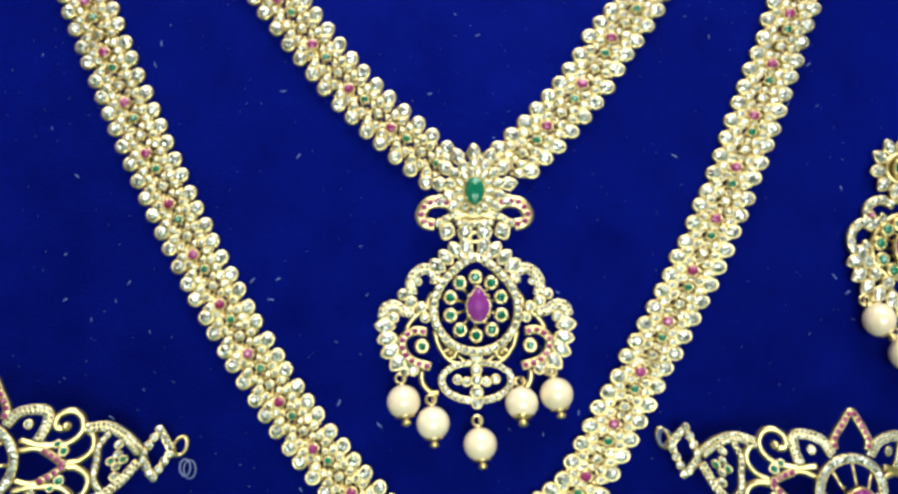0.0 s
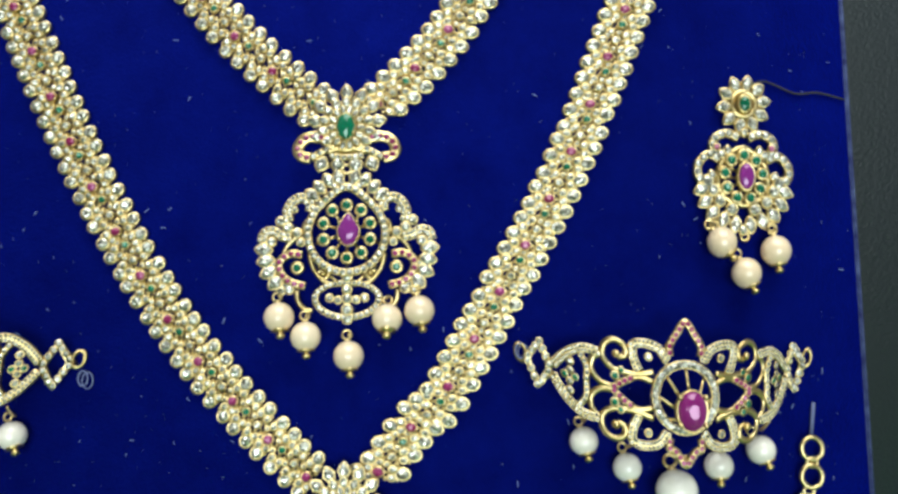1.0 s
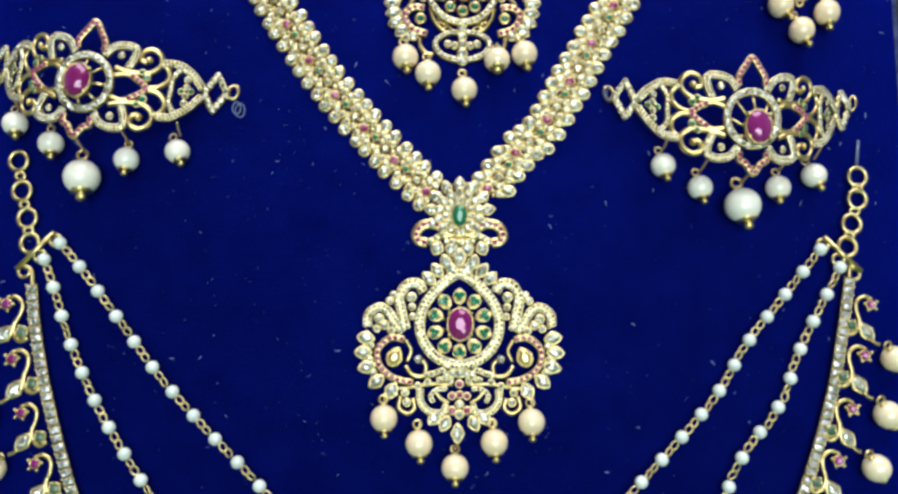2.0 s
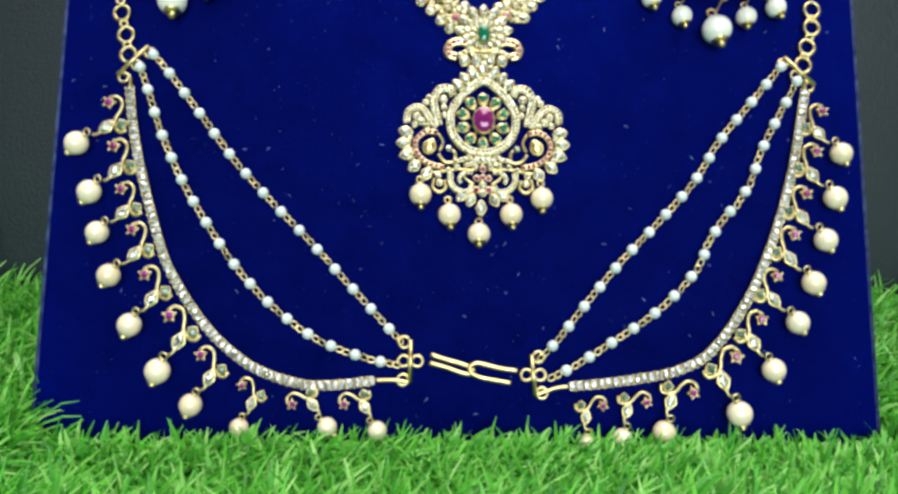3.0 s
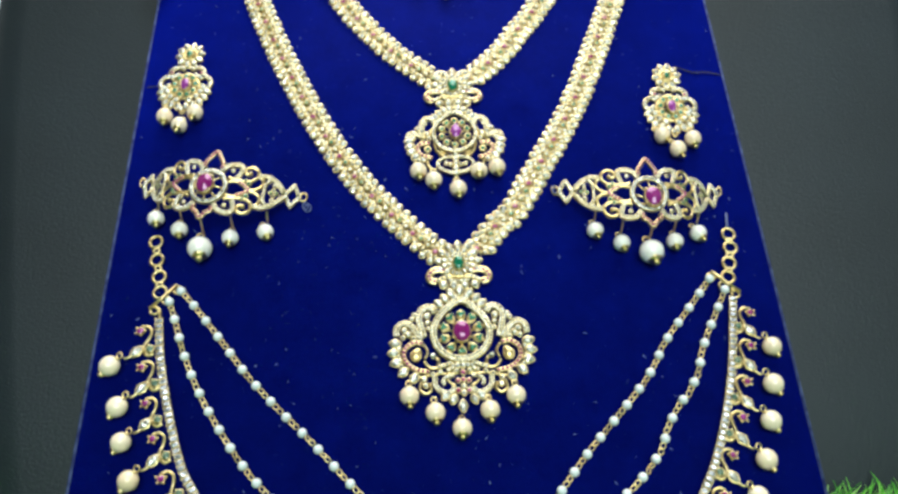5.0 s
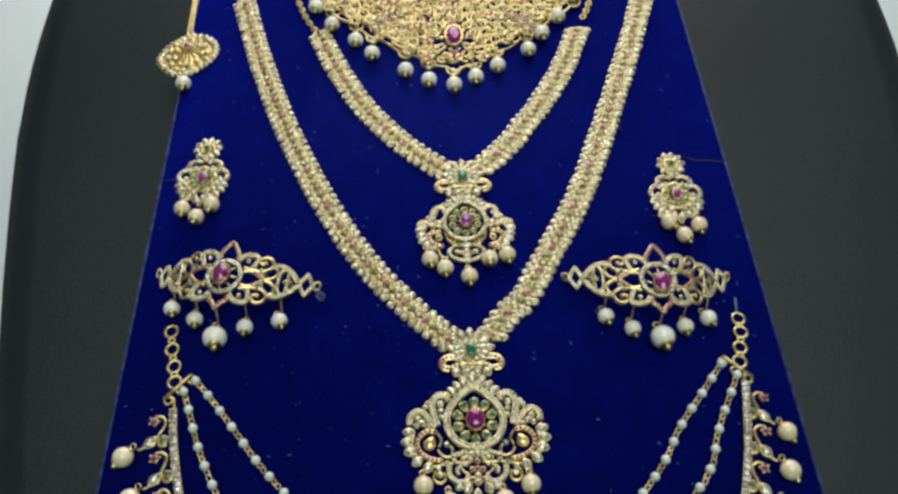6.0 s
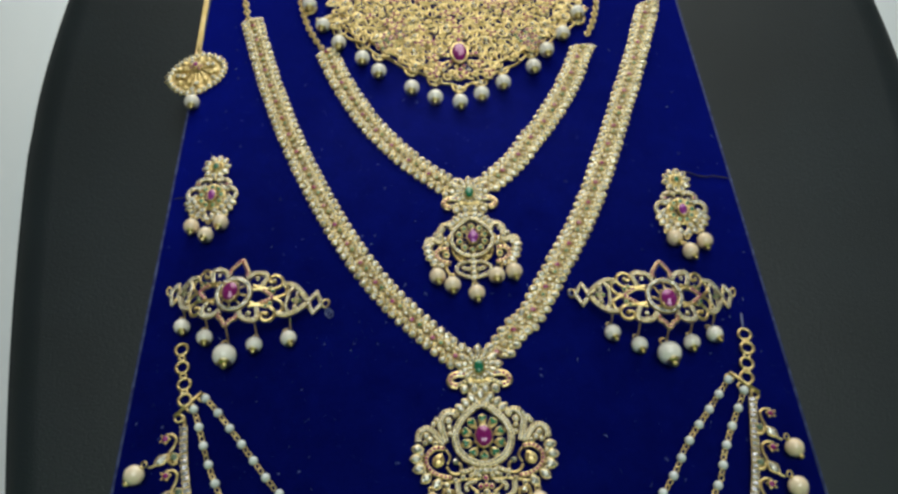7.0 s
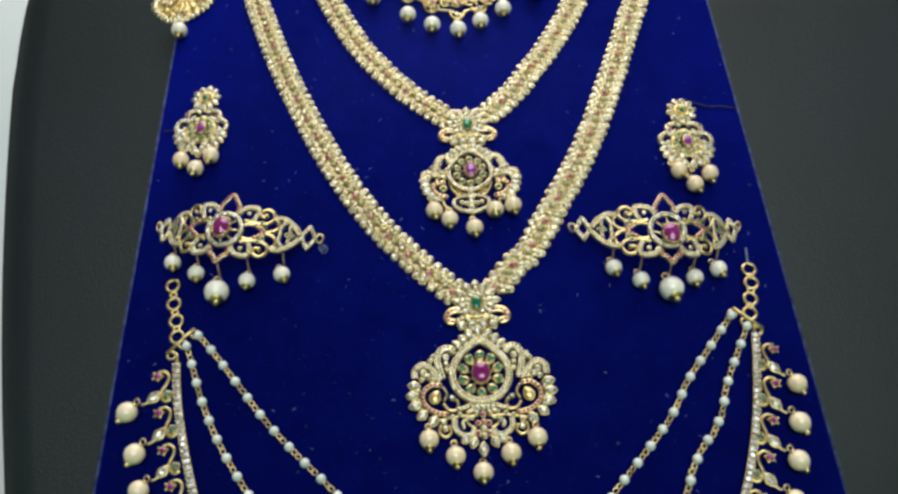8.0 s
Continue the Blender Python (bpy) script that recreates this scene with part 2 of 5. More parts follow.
# ---- artificial grass ----
def grass_mat():
    g = Geo(); box(g, (-0.44, -0.50, -0.006), (0.44, 0.164, 0.0), MATTING)
    tagged(solid("ground", g), "green backing of the artificial grass mat on the table", "mat", kind="structure")
    rng = np.random.default_rng(5)

    def blades(n, x0, x1, y0, y1, lo, hi):
        x, y = rng.uniform(x0, x1, n), rng.uniform(y0, y1, n)
        y = np.where((np.abs(x + 0.008) < 0.16) & (y > 0.014) & (y < 0.03), 0.03 + (y - 0.014) * 4, y)
        y = np.minimum(y, 0.162)
        length = rng.uniform(lo, hi, n) * np.where((y > -0.03) & (y < 0.02) & (np.abs(x) < 0.17), 0.58, 1.0)
        comb = 0.9 * np.sin(x * 13 + 2 * np.sin(y * 17)) + 0.5 * np.sin(y * 31 + x * 9)
        a = 0.25 + 0.7 * comb + rng.normal(0, 0.9, n) + np.where(rng.random(n) < 0.22, math.pi, 0)
        lean = np.clip(rng.normal(1.08, 0.34, n), 0.05, 1.6)
        curl = rng.normal(0.45, 0.4, n)
        w = rng.uniform(0.0007, 0.0014, n)
        dx, dy = np.cos(a), np.sin(a)
        turn = a + math.pi / 2 + rng.normal(0, 0.5, n)
        wx, wy = np.cos(turn), np.sin(turn)
        px, py, pz = x.copy(), y.copy(), np.zeros(n)
        rows = []
        segs = 4
        for k in range(segs + 1):
            f = k / segs
            ww = w * (1.0 - 0.85 * f ** 2)
            rows.append((np.stack([px - wx * ww, py - wy * ww, pz], 1), np.stack([px + wx * ww, py + wy * ww, pz + 0.0002], 1)))
            ang = np.clip(lean * (0.35 + 0.75 * f) + curl * f, 0, 2.0)
            step = length / segs
            px, py, pz = px + dx * np.sin(ang) * step, py + dy * np.sin(ang) * step, np.maximum(pz + np.cos(ang) * step, 0.002)
        v = np.stack([p for r in rows for p in r], 1).reshape(-1, 3)
        base = (np.arange(n) * 2 * (segs + 1))[:, None, None]
        quads = np.array([[2 * k, 2 * k + 1, 2 * k + 3, 2 * k + 2] for k in range(segs)])[None]
        return v, (base + quads).reshape(-1, 4), py

    vs, fs, n = [], [], 0
    for count, x0, x1, y0, y1, lo, hi in ((36000, -0.34, 0.34, -0.24, 0.015, 0.016, 0.030), (9000, -0.18, 0.17, -0.05, 0.0145, 0.015, 0.026), (24000, -0.44, 0.44, 0.015, 0.162, 0.020, 0.034),
                                          (16000, -0.44, 0.44, -0.50, -0.22, 0.018, 0.03)):
        v, f, _ = blades(count, x0, x1, y0, y1, lo, hi)
        vs.append(v); fs.append(f + n); n += len(v)
    v, f = np.concatenate(vs), np.concatenate(fs)
    # blades that would run through the board are bent to its front or its back
    front = 0.0177 + v[:, 2] * math.tan(radians(LEAN))
    gap = v[:, 1] - front
    inside = (np.abs(v[:, 0] + 0.007) < 0.157) & (gap > -0.0015) & (gap < 0.0085)
    behind = np.repeat(v[::10, 1] > 0.0215, 10)
    v[inside, 1] = np.where(behind, front + 0.0095, front - 0.0015)[inside]
    cross = behind & (np.abs(v[:, 0] + 0.007) < 0.158) & (gap <= -0.0015)
    v[cross, 1] = front[cross] + 0.0095
    me = bpy.data.meshes.new("grass")
    me.from_pydata(v.tolist(), [], f.tolist())
    me.materials.append(GRASS)
    me.polygons.foreach_set("use_smooth", [True] * len(f))
    ob = new("grass", me)
    tagged(ob, "bright green plastic artificial grass with long thin blades", "artificial grass", kind="stuff")


grass_mat()


# ---- the velvet board ----
BL, BR, BBOT, BTOP = -0.1694, 0.1502, 0.0335, 0.54
OFF = 0.0042     # depth of the velvet behind the jewellery's middle plane


def board():
    b = new("velvet_board")
    b.matrix_basis = B
    tagged(b, "deep blue velvet covered jewellery display board leaning back", "display board")
    g = Geo(); box(g, (BL, OFF, BBOT), (BR, OFF + 0.005, BTOP), VELVET, 0.0012)
    solid("velvet_face", g, b)
    g = Geo(); box(g, (BL + 0.001, OFF + 0.0052, BBOT + 0.001), (BR - 0.001, OFF + 0.0066, BTOP - 0.001), CARD)
    solid("backing_card", g, b)
    for x, side in ((BL, -1), (BR, 1)):
        g = Geo(); box(g, (x + side * 0.0006 - 0.0005, OFF + 0.0002, BBOT + 0.001), (x + side * 0.0006 + 0.0005, OFF + 0.0046, BTOP - 0.001), FRAY, 0.0004)
        o = solid("edge_trim", g, b)
        o["label"] = "pale frayed velvet edge"


board()

# ---- places on the board, in millimetres: across, up ----
WAIST_L = [(-140.7, 172.7), (-138.6, 158.5), (-134.9, 142.0), (-129.7, 124.5), (-122.9, 105.0), (-116.3, 93.1), (-106.8, 80.2), (-97.4, 70.9), (-85.6, 62.9), (-69.4, 57.7), (-55.6, 57.4), (-40.9, 59.3)]
WAIST_R = [(127.8, 175.8), (125.1, 161.5), (121.3, 143.6), (116.2, 126.0), (109.8, 108.8), (103.0, 94.3), (94.0, 80.2), (84.2, 69.6), (72.5, 63.8), (58.6, 61.0), (44.8, 59.0), (32.2, 57.8)]
INNER_L = [(-133.9, 188.2), (-125.8, 179.2), (-111.7, 161.4), (-98.3, 144.1), (-83.4, 127.9), (-68.0, 112.6), (-53.0, 96.6), (-37.9, 80.6), (-30.7, 73.1)]
MIDDLE_L = [(-138.0, 183.2), (-133.9, 173.1), (-126.8, 153.8), (-117.5, 134.7), (-106.4, 117.0), (-94.7, 101.1), (-80.1, 86.2), (-62.5, 74.0), (-42.1, 66.9), (-31.7, 65.6)]
INNER_R = [(120.0, 187.0), (105.4, 169.5), (93.2, 154.8), (82.2, 137.7), (68.9, 122.5), (53.4, 106.1), (40.8, 91.2), (27.5, 74.5), (20.6, 68.2)]
MIDDLE_R = [(125.8, 181.4), (121.0, 172.5), (110.4, 153.1), (102.8, 135.1), (90.2, 118.7), (80.9, 101.6), (66.9, 87.1), (48.9, 74.6), (31.5, 63.9), (24.0, 61.7)]
CHARM_PEARLS_L = [(-159.0, 149.2), (-152.7, 130.0), (-148.5, 114.1), (-142.9, 97.6), (-133.8, 78.9), (-122.2, 61.8), (-109.1, 49.5), (-90.7, 42.0), (-58.2, 42.1), (-39.6, 40.9)]
CHARM_RUBIES_L = [(-148.2, 166.3), (-145.2, 148.6), (-141.1, 131.5), (-135.7, 115.6), (-129.7, 98.3), (-119.4, 82.7), (-106.7, 68.0), (-90.7, 56.9), (-71.8, 50.1), (-52.3, 50.3)]
CHARM_PEARLS_R = [(139.9, 149.4), (136.6, 131.6), (131.9, 114.9), (126.3, 98.2), (119.4, 82.9), (109.4, 64.9), (95.8, 47.9), (67.3, 41.5), (51.6, 39.1), (39.3, 39.8)]
CHARM_RUBIES_R = [(134.0, 166.9), (131.0, 150.4), (125.9, 133.3), (120.6, 117.0), (112.9, 100.7), (106.2, 84.0), (96.0, 69.6), (79.1, 55.9), (61.4, 52.2), (44.8, 50.8)]
BAR_L = [(-146.1, 177.8), (-134.5, 190.1)]
BAR_R = [(131.9, 177.9), (120.1, 189.4)]
CLASP_BAR_L = [(-27.7, 74.7), (-27.9, 58.6)]
CLASP_BAR_R = [(18.1, 69.6), (19.5, 54.3)]
RINGS_L = [(-148.0, 214.0), (-146.1, 203.8), (-143.9, 194.7), (-142.3, 186.3)]
RINGS_R = [(132.6, 209.8), (132.0, 202.1), (129.8, 193.8), (127.7, 186.1)]
HOOK = [(-22.8, 66.6), (-4.0, 64.7), (14.2, 61.8)]
PIN = [(134.4, 222.7), (133.2, 213.4)]
LONG_L = [(-138.9, 467.9), (-124.7, 416.8), (-111.3, 375.6), (-100.7, 347.2), (-88.9, 319.3), (-75.9, 291.6), (-60.7, 264.0), (-43.4, 238.7), (-22.3, 214.9), (-11.5, 204.6)]
LONG_R = [(131.1, 472.5), (127.5, 459.8), (112.5, 415.3), (93.8, 365.3), (82.6, 336.2), (71.6, 308.4), (58.8, 280.9), (43.4, 253.9), (28.4, 227.6), (18.0, 216.7), (9.1, 205.1)]
SHORT_L = [(-87.8, 434.8), (-75.0, 401.2), (-58.3, 367.4), (-43.4, 346.1), (-33.2, 333.7), (-22.3, 323.0), (-10.1, 312.3)]
SHORT_R = [(81.5, 430.7), (65.7, 391.5), (47.9, 359.7), (39.2, 347.5), (30.5, 334.2), (20.7, 322.8), (9.5, 311.9)]
CHOKER_PEARLS = [(-99.5, 476.5), (-89.4, 454.7), (-78.2, 436.7), (-62.5, 421.1), (-51.8, 408.3), (-31.0, 392.3), (-16.7, 383.1), (-1.5, 378.4), (11.9, 384.6), (26.0, 394.0), (46.1, 407.5), (56.0, 422.6), (68.1, 438.0), (80.3, 458.1)]



# ---- jewellery pieces, in millimetres: x across, y up, z out of the board ----
def outline(kind, n):
    """Points of a cut stone's outline, about 1 long and wide each way."""
    pts = []
    for i in range(n):
        a = 2 * math.pi * i / n
        c, s = math.cos(a), math.sin(a)
        if kind == "marquise":
            k = abs(s)
            pts.append((c * (1 - 0.45 * k ** 2.2) * (1.0 - 0.25 * k), s))
        elif kind == "pear":
            pts.append((c * (1 - 0.42 * max(0, s)) * (1 - 0.3 * max(0, s) ** 3), s))
        elif kind == "square":
            k = 1 / max(abs(c), abs(s)) ** 0.7
            pts.append((c * k, s * k))
        else:
            pts.append((c, s))
    return pts


TILT = random.Random(21)     # small chance tilts of the stones' tables


def stone(g, x, y, z, rx, ry=None, turn=0.0, kind="round", mat=None, cup=None, n=10, height=None, rim=0.22):
    """A cut stone in a rimmed cup: rings from the foot up to the table."""
    ry = ry or rx
    cup, mat = cup or GOLD, mat or CZ
    r = min(rx, ry)
    h = height or r * 0.9
    t = radians(turn)
    ct, st = math.cos(t), math.sin(t)
    pts = outline(kind, n)

    def ring(grow, zz, shrink=1.0):
        out = []
        for px, py in pts:
            ax, ay = px * rx * shrink, py * ry * shrink
            d = math.hypot(ax, ay) or 1
            ax, ay = ax * (1 + grow / d), ay * (1 + grow / d)
            out.append((x + ax * ct - ay * st, y + ax * st + ay * ct, z + zz))
        return out

    much = 0.34 if r < 1.6 else 0.05
    tx, ty = TILT.uniform(-much, much), TILT.uniform(-much, much)

    def band(rings, m, smooth, cap):
        vs = [p for q in rings for p in q]
        fs = [[k * n + i, k * n + (i + 1) % n, (k + 1) * n + (i + 1) % n, (k + 1) * n + i] for k in range(len(rings) - 1) for i in range(n)]
        if cap:
            fs.append([(len(rings) - 1) * n + i for i in range(n)])
        g.add(vs, fs, m, smooth)

    w = rim * r + 0.18
    band([ring(w * 0.8, 0), ring(w, h * 0.65), ring(w * 0.55, h), ring(-0.02, h * 0.9)], cup, True, False)
    table = [(px, py, pz + tx * (px - x) + ty * (py - y)) for px, py, pz in ring(0, h + r * 0.38, 0.36)]
    low, high = ring(0, h + r * 0.16, 0.88), ring(0, h + r * 0.30, 0.64)
    mid = [tuple((p + q) / 2 for p, q in zip(high[i], high[(i + 1) % n])) for i in range(n)]
    k = 3 * n
    faces = []
    for i in range(n):
        j = (i + 1) % n
        faces += [[i, j, n + j, n + i], [n + i, n + j, 2 * n + i], [n + j, 2 * n + j, 2 * n + i], [2 * n + i, 2 * n + j, k + j], [2 * n + i, k + j, k + i]]
    faces.append([k + i for i in range(n)])
    g.add(ring(0, h * 0.9) + low + mid + table, faces, mat, False)


def prongs(g, x, y, z, r, n=4, size=0.35, turn=45.0):
    for i in range(n):
        a = radians(turn + 360 * i / n)
        ball(g, x + r * math.cos(a), y + r * math.sin(a), z, size, GOLD, 6, 4)


def ball(g, x, y, z, r, mat, n=12, m=8, squash=1.0):
    vs = [(x, y, z + r * squash)]
    for j in range(1, m):
        b = math.pi * j / m
        for i in range(n):
            a = 2 * math.pi * i / n
            vs.append((x + r * math.sin(b) * math.cos(a), y + r * math.sin(b) * math.sin(a), z + r * squash * math.cos(b)))
    vs.append((x, y, z - r * squash))
    fs = [[0, 1 + i, 1 + (i + 1) % n] for i in range(n)]
    for j in range(m - 2):
        for i in range(n):
            a, b = 1 + j * n + i, 1 + j * n + (i + 1) % n
            fs.append([a, a + n, b + n, b])
    k = 1 + (m - 2) * n
    fs += [[k + i, len(vs) - 1, k + (i + 1) % n] for i in range(n)]
    g.add(vs, fs, mat)


def smooth_path(pts, per=6):
    """Catmull-Rom through 2D or 3D points."""
    p = [Vector((*q, 0.0)[:3]) for q in pts]
    p = [2 * p[0] - p[1]] + p + [2 * p[-1] - p[-2]]
    out = []
    for i in range(1, len(p) - 2):
        for k in range(per):
            t = k / per
            a, b, c, d = p[i - 1], p[i], p[i + 1], p[i + 2]
            out.append(0.5 * (2 * b + (c - a) * t + (2 * a - 5 * b + 4 * c - d) * t * t + (3 * b - a - 3 * c + d) * t ** 3))
    out.append(p[-2])
    return out


def sweep(g, path, prof, mat, closed=False, taper=False):
    """Sweeps a profile of (sideways, up) pairs along a path that lies nearly flat."""
    n, k = len(path), len(prof)
    vs, fs = [], []
    for i, p in enumerate(path):
        a = path[(i - 1) % n] if closed or i else p
        b = path[(i + 1) % n] if closed or i < n - 1 else p
        d = (b - a).normalized()
        side = Vector((0, 0, 1)).cross(d)
        side = side.normalized() if side.length > 1e-6 else Vector((1, 0, 0))
        up = d.cross(side)
        f = 1.0 if not taper else max(0.25, math.sin(math.pi * (0.12 + 0.8 * i / max(1, n - 1))))
        vs += [tuple(p + side * s * f + up * u * f) for s, u in prof]
    for i in range(n if closed else n - 1):
        j = (i + 1) % n
        for q in range(k):
            r = (q + 1) % k
            fs.append([i * k + q, j * k + q, j * k + r, i * k + r])
    if not closed:
        fs.append(list(range(k)))
        fs.append([(n - 1) * k + q for q in range(k)][::-1])
    g.add(vs, fs, mat)


def round_prof(r, n=6, flat=1.0):
    return [(r * math.cos(2 * math.pi * i / n), r * flat * math.sin(2 * math.pi * i / n)) for i in range(n)][::-1]


def wire(g, pts, r, z=0.0, mat=None, per=6, closed=False, flat=1.0, smooth=True, n=6, taper=False):
    path = smooth_path(pts, per) if smooth else [Vector((*q, 0.0)[:3]) for q in pts]
    sweep(g, [p + Vector((0, 0, z)) for p in path], round_prof(r, n, flat), mat or GOLD, closed, taper)


def circle(x, y, r, n=16, a0=0.0, a1=360.0, ry=None):
    full = abs(a1 - a0) >= 360
    return [(x + r * math.cos(radians(a0 + (a1 - a0) * i / (n if full else n - 1))), y + (ry or r) * math.sin(radians(a0 + (a1 - a0) * i / (n if full else n - 1)))) for i in range(n)]


def ring_loop(g, x, y, z, r, thick, mat=None, n=14, ry=None):
    wire(g, circle(x, y, r, n, ry=ry), thick, z, mat, smooth=False, closed=True, n=6)


def along(path, step, start=0.5):
    """Places and directions at even steps along a path."""
    d = [0.0]
    for a, b in zip(path, path[1:]):
        d.append(d[-1] + (b - a).length)
    count = max(1, int(d[-1] / step + 0.2))
    out, j = [], 0
    for i in range(count):
        s = d[-1] * (i + start) / count
        while j < len(d) - 2 and d[j + 1] < s:
            j += 1
        t = (s - d[j]) / max(1e-9, d[j + 1] - d[j])
        a, b = path[j], path[j + 1]
        out.append((a.lerp(b, t), (b - a).normalized()))
    return out


def pave(g, pts, width, mat, z=0.6, step=None, per=6, closed=False, smooth=True, rows=1, r=None):
    """A raised gold band with one or more rows of small stones set in it."""
    path = smooth_path(pts, per) if smooth else [Vector((*q, 0.0)[:3]) for q in pts]
    h = width / 2
    base = [p + Vector((0, 0, z)) for p in path]
    sweep(g, base, [(-h, -0.5), (-h, 0.55), (-h * 0.78, 0.85), (h * 0.78, 0.85), (h, 0.55), (h, -0.5)][::-1], GOLD, closed)
    r = r or width * 0.42 / rows
    for k in range(rows):
        off = width * ((k + 0.5) / rows - 0.5) * 0.92
        for p, d in along(base + ([base[0]] if closed else []), step or r * 2.05, 0.5 if k % 2 == 0 else 0.2):
            g.stones.append((p.x - d.y * off, p.y + d.x * off, p.z + 0.55, r, mat))


SMALL = {}


def small_stone(r, mat):
    """One of a few shared small stones of that size."""
    key = (round(r, 2), mat.name, TILT.randrange(4))
    if key not in SMALL:
        g = Geo()
        stone(g, 0, 0, 0, r, n=8, mat=mat, height=0.35, rim=0.05)
        SMALL[key] = g.mesh("stone", 0.001)
    return SMALL[key]


def board_at(u, v, turn=0.0, lift=0.0):
    """The pose of a piece on the board: u across and v up it, in millimetres."""
    return B @ pose(u / 1000, OFF - lift / 1000, v / 1000) @ pose(0, 0, 0, 90, 0, 0) @ pose(0, 0, 0, 0, 0, turn)


def thing(name, u, v, label, category, group="", turn=0.0, lift=0.0):
    ob = new(name)
    ob.matrix_basis = board_at(u, v, turn, lift)
    return tagged(ob, label, category, group)


def lathe(g, prof, mat, n=10, scallop=0.0):
    """Turns a profile of (radius, height) about the y axis; the outer ring may be scalloped."""
    vs, fs = [], []
    for k, (q, y) in enumerate(prof):
        for i in range(n):
            a = 2 * math.pi * i / n
            rr = q + (scallop * (i % 2) if k == 1 else 0)
            vs.append((rr * math.cos(a), y, rr * math.sin(a)))
    for k in range(len(prof) - 1):
        for i in range(n):
            j = (i + 1) % n
            fs.append([k * n + i, k * n + j, (k + 1) * n + j, (k + 1) * n + i])
    g.add(vs, fs, mat)


PEARL_MESH = {}


def pearl_mesh(r, mat):
    key = (round(r, 2), mat.name)
    if key not in PEARL_MESH:
        g = Geo(); ball(g, 0, 0, 0, r, mat, 24, 14)
        c = Geo()
        prof = [(0.50, -0.82), (0.56, -0.90), (0.40, -1.00), (0.20, -1.04), (0.18, -1.10), (0.27, -1.18), (0.31, -1.28), (0.25, -1.39), (0.12, -1.46), (0.01, -1.48)]
        lathe(c, [(q * r, y * r) for q, y in prof], GOLD, 10, 0.12 * r)
        t = Geo()
        ball(t, 0, r * 0.98, 0, r * 0.24, GOLD, 8, 5)
        ring_loop(t, 0, r * 1.40, 0, r * 0.30, r * 0.09, n=10)
        PEARL_MESH[key] = g.mesh("pearl", 0.001), c.mesh("cap", 0.001), t.mesh("loop", 0.001)
    return PEARL_MESH[key]


def pearl(parent, x, y, r, mat, swing=0.0, tip=0.0, z=None, jump=0.0):
    """A drilled pearl on its pin: pearl > cap, loop. swing turns it in the board's plane, tip shows its cap."""
    body, cap, loop = pearl_mesh(r, mat)
    z = r * 1.0 if z is None else z
    ob = new("pearl", body)
    ob.parent = parent
    ob.matrix_basis = pose(x / 1000, y / 1000, z / 1000, -3 - 0.45 * tip, 0, swing)
    for name, me in (("cap", cap), ("loop", loop)):
        o = new(name, me)
        o.parent = ob
        o["label"] = "small gold bead cap" if name == "cap" else "gold wire loop"
    if jump:
        g = Geo()
        wire(g, [(x, y + r * 1.3, z), (x, y + r * 1.3 + jump * 0.5, z * 0.8), (x, y + r * 1.3 + jump, 1.5)], 0.35)
        part("jump_ring", g, parent)
    return ob


def set_stone(name, parent, x, y, z, rx, ry=None, turn=0.0, kind="round", mat=None, label="", **more):
    g = Geo()
    stone(g, x, y, z, rx, ry, turn, kind, mat, **more)
    return part(name, g, parent, label)



# ---- necklace strands ----
def link_meshes():
    """Link rows, across the strand in x: white stones in gold settings, growing outwards, round the stone in the middle."""
    rng = random.Random(3)
    made = []
    for kind in range(6):
        g = Geo()
        wire(g, [(-5.4, 0.3), (-2.6, -0.4), (0, 0.2), (2.6, -0.4), (5.4, 0.3)], 0.5, 0.4, per=2, n=5)
        for s in (-1, 1):
            j = rng.uniform(-0.2, 0.2)
            stone(g, s * 5.5, j, 0.4, 1.66, 1.55, rng.uniform(-8, 8), n=12, height=1.5, rim=0.28)
            stone(g, s * 3.1, 1.2 + j, 0.9, 0.98, 0.88, s * 20, n=9, height=1.3, rim=0.4)
            stone(g, s * 2.9, -1.25 + j, 0.8, 0.9, 0.82, -s * 20, n=8, height=1.2, rim=0.4)
            stone(g, s * 1.5, 2.3, 0.7, 0.62, n=7, height=1.1, rim=0.5)
            ball(g, s * 1.3, -1.8, 0.9, 0.75, GOLD, 7, 5)
            for bx, by in ((4.4, 2.1), (4.3, -2.0), (4.3, 0.0)):
                ball(g, s * bx, by, 1.4, 0.5, GOLD, 6, 4)
        ball(g, 0, 2.2, 0.8, 0.62, GOLD, 7, 5)
        c = Geo()
        mat = (PINK, GREEN, CZ)[kind % 3]
        at = (-0.5, 0.3, 0.1)[kind % 3]
        stone(c, at, 0.1, 1.0, (1.4, 1.05, 1.0)[kind % 3], n=8, mat=mat, height=1.6, rim=0.2)
        prongs(c, at, 0.1, 2.6, 1.65, 5, 0.36)
        made.append((g.mesh("link", 0.001), c.mesh("middle_stone", 0.001)))
    return made


LINKS = link_meshes()


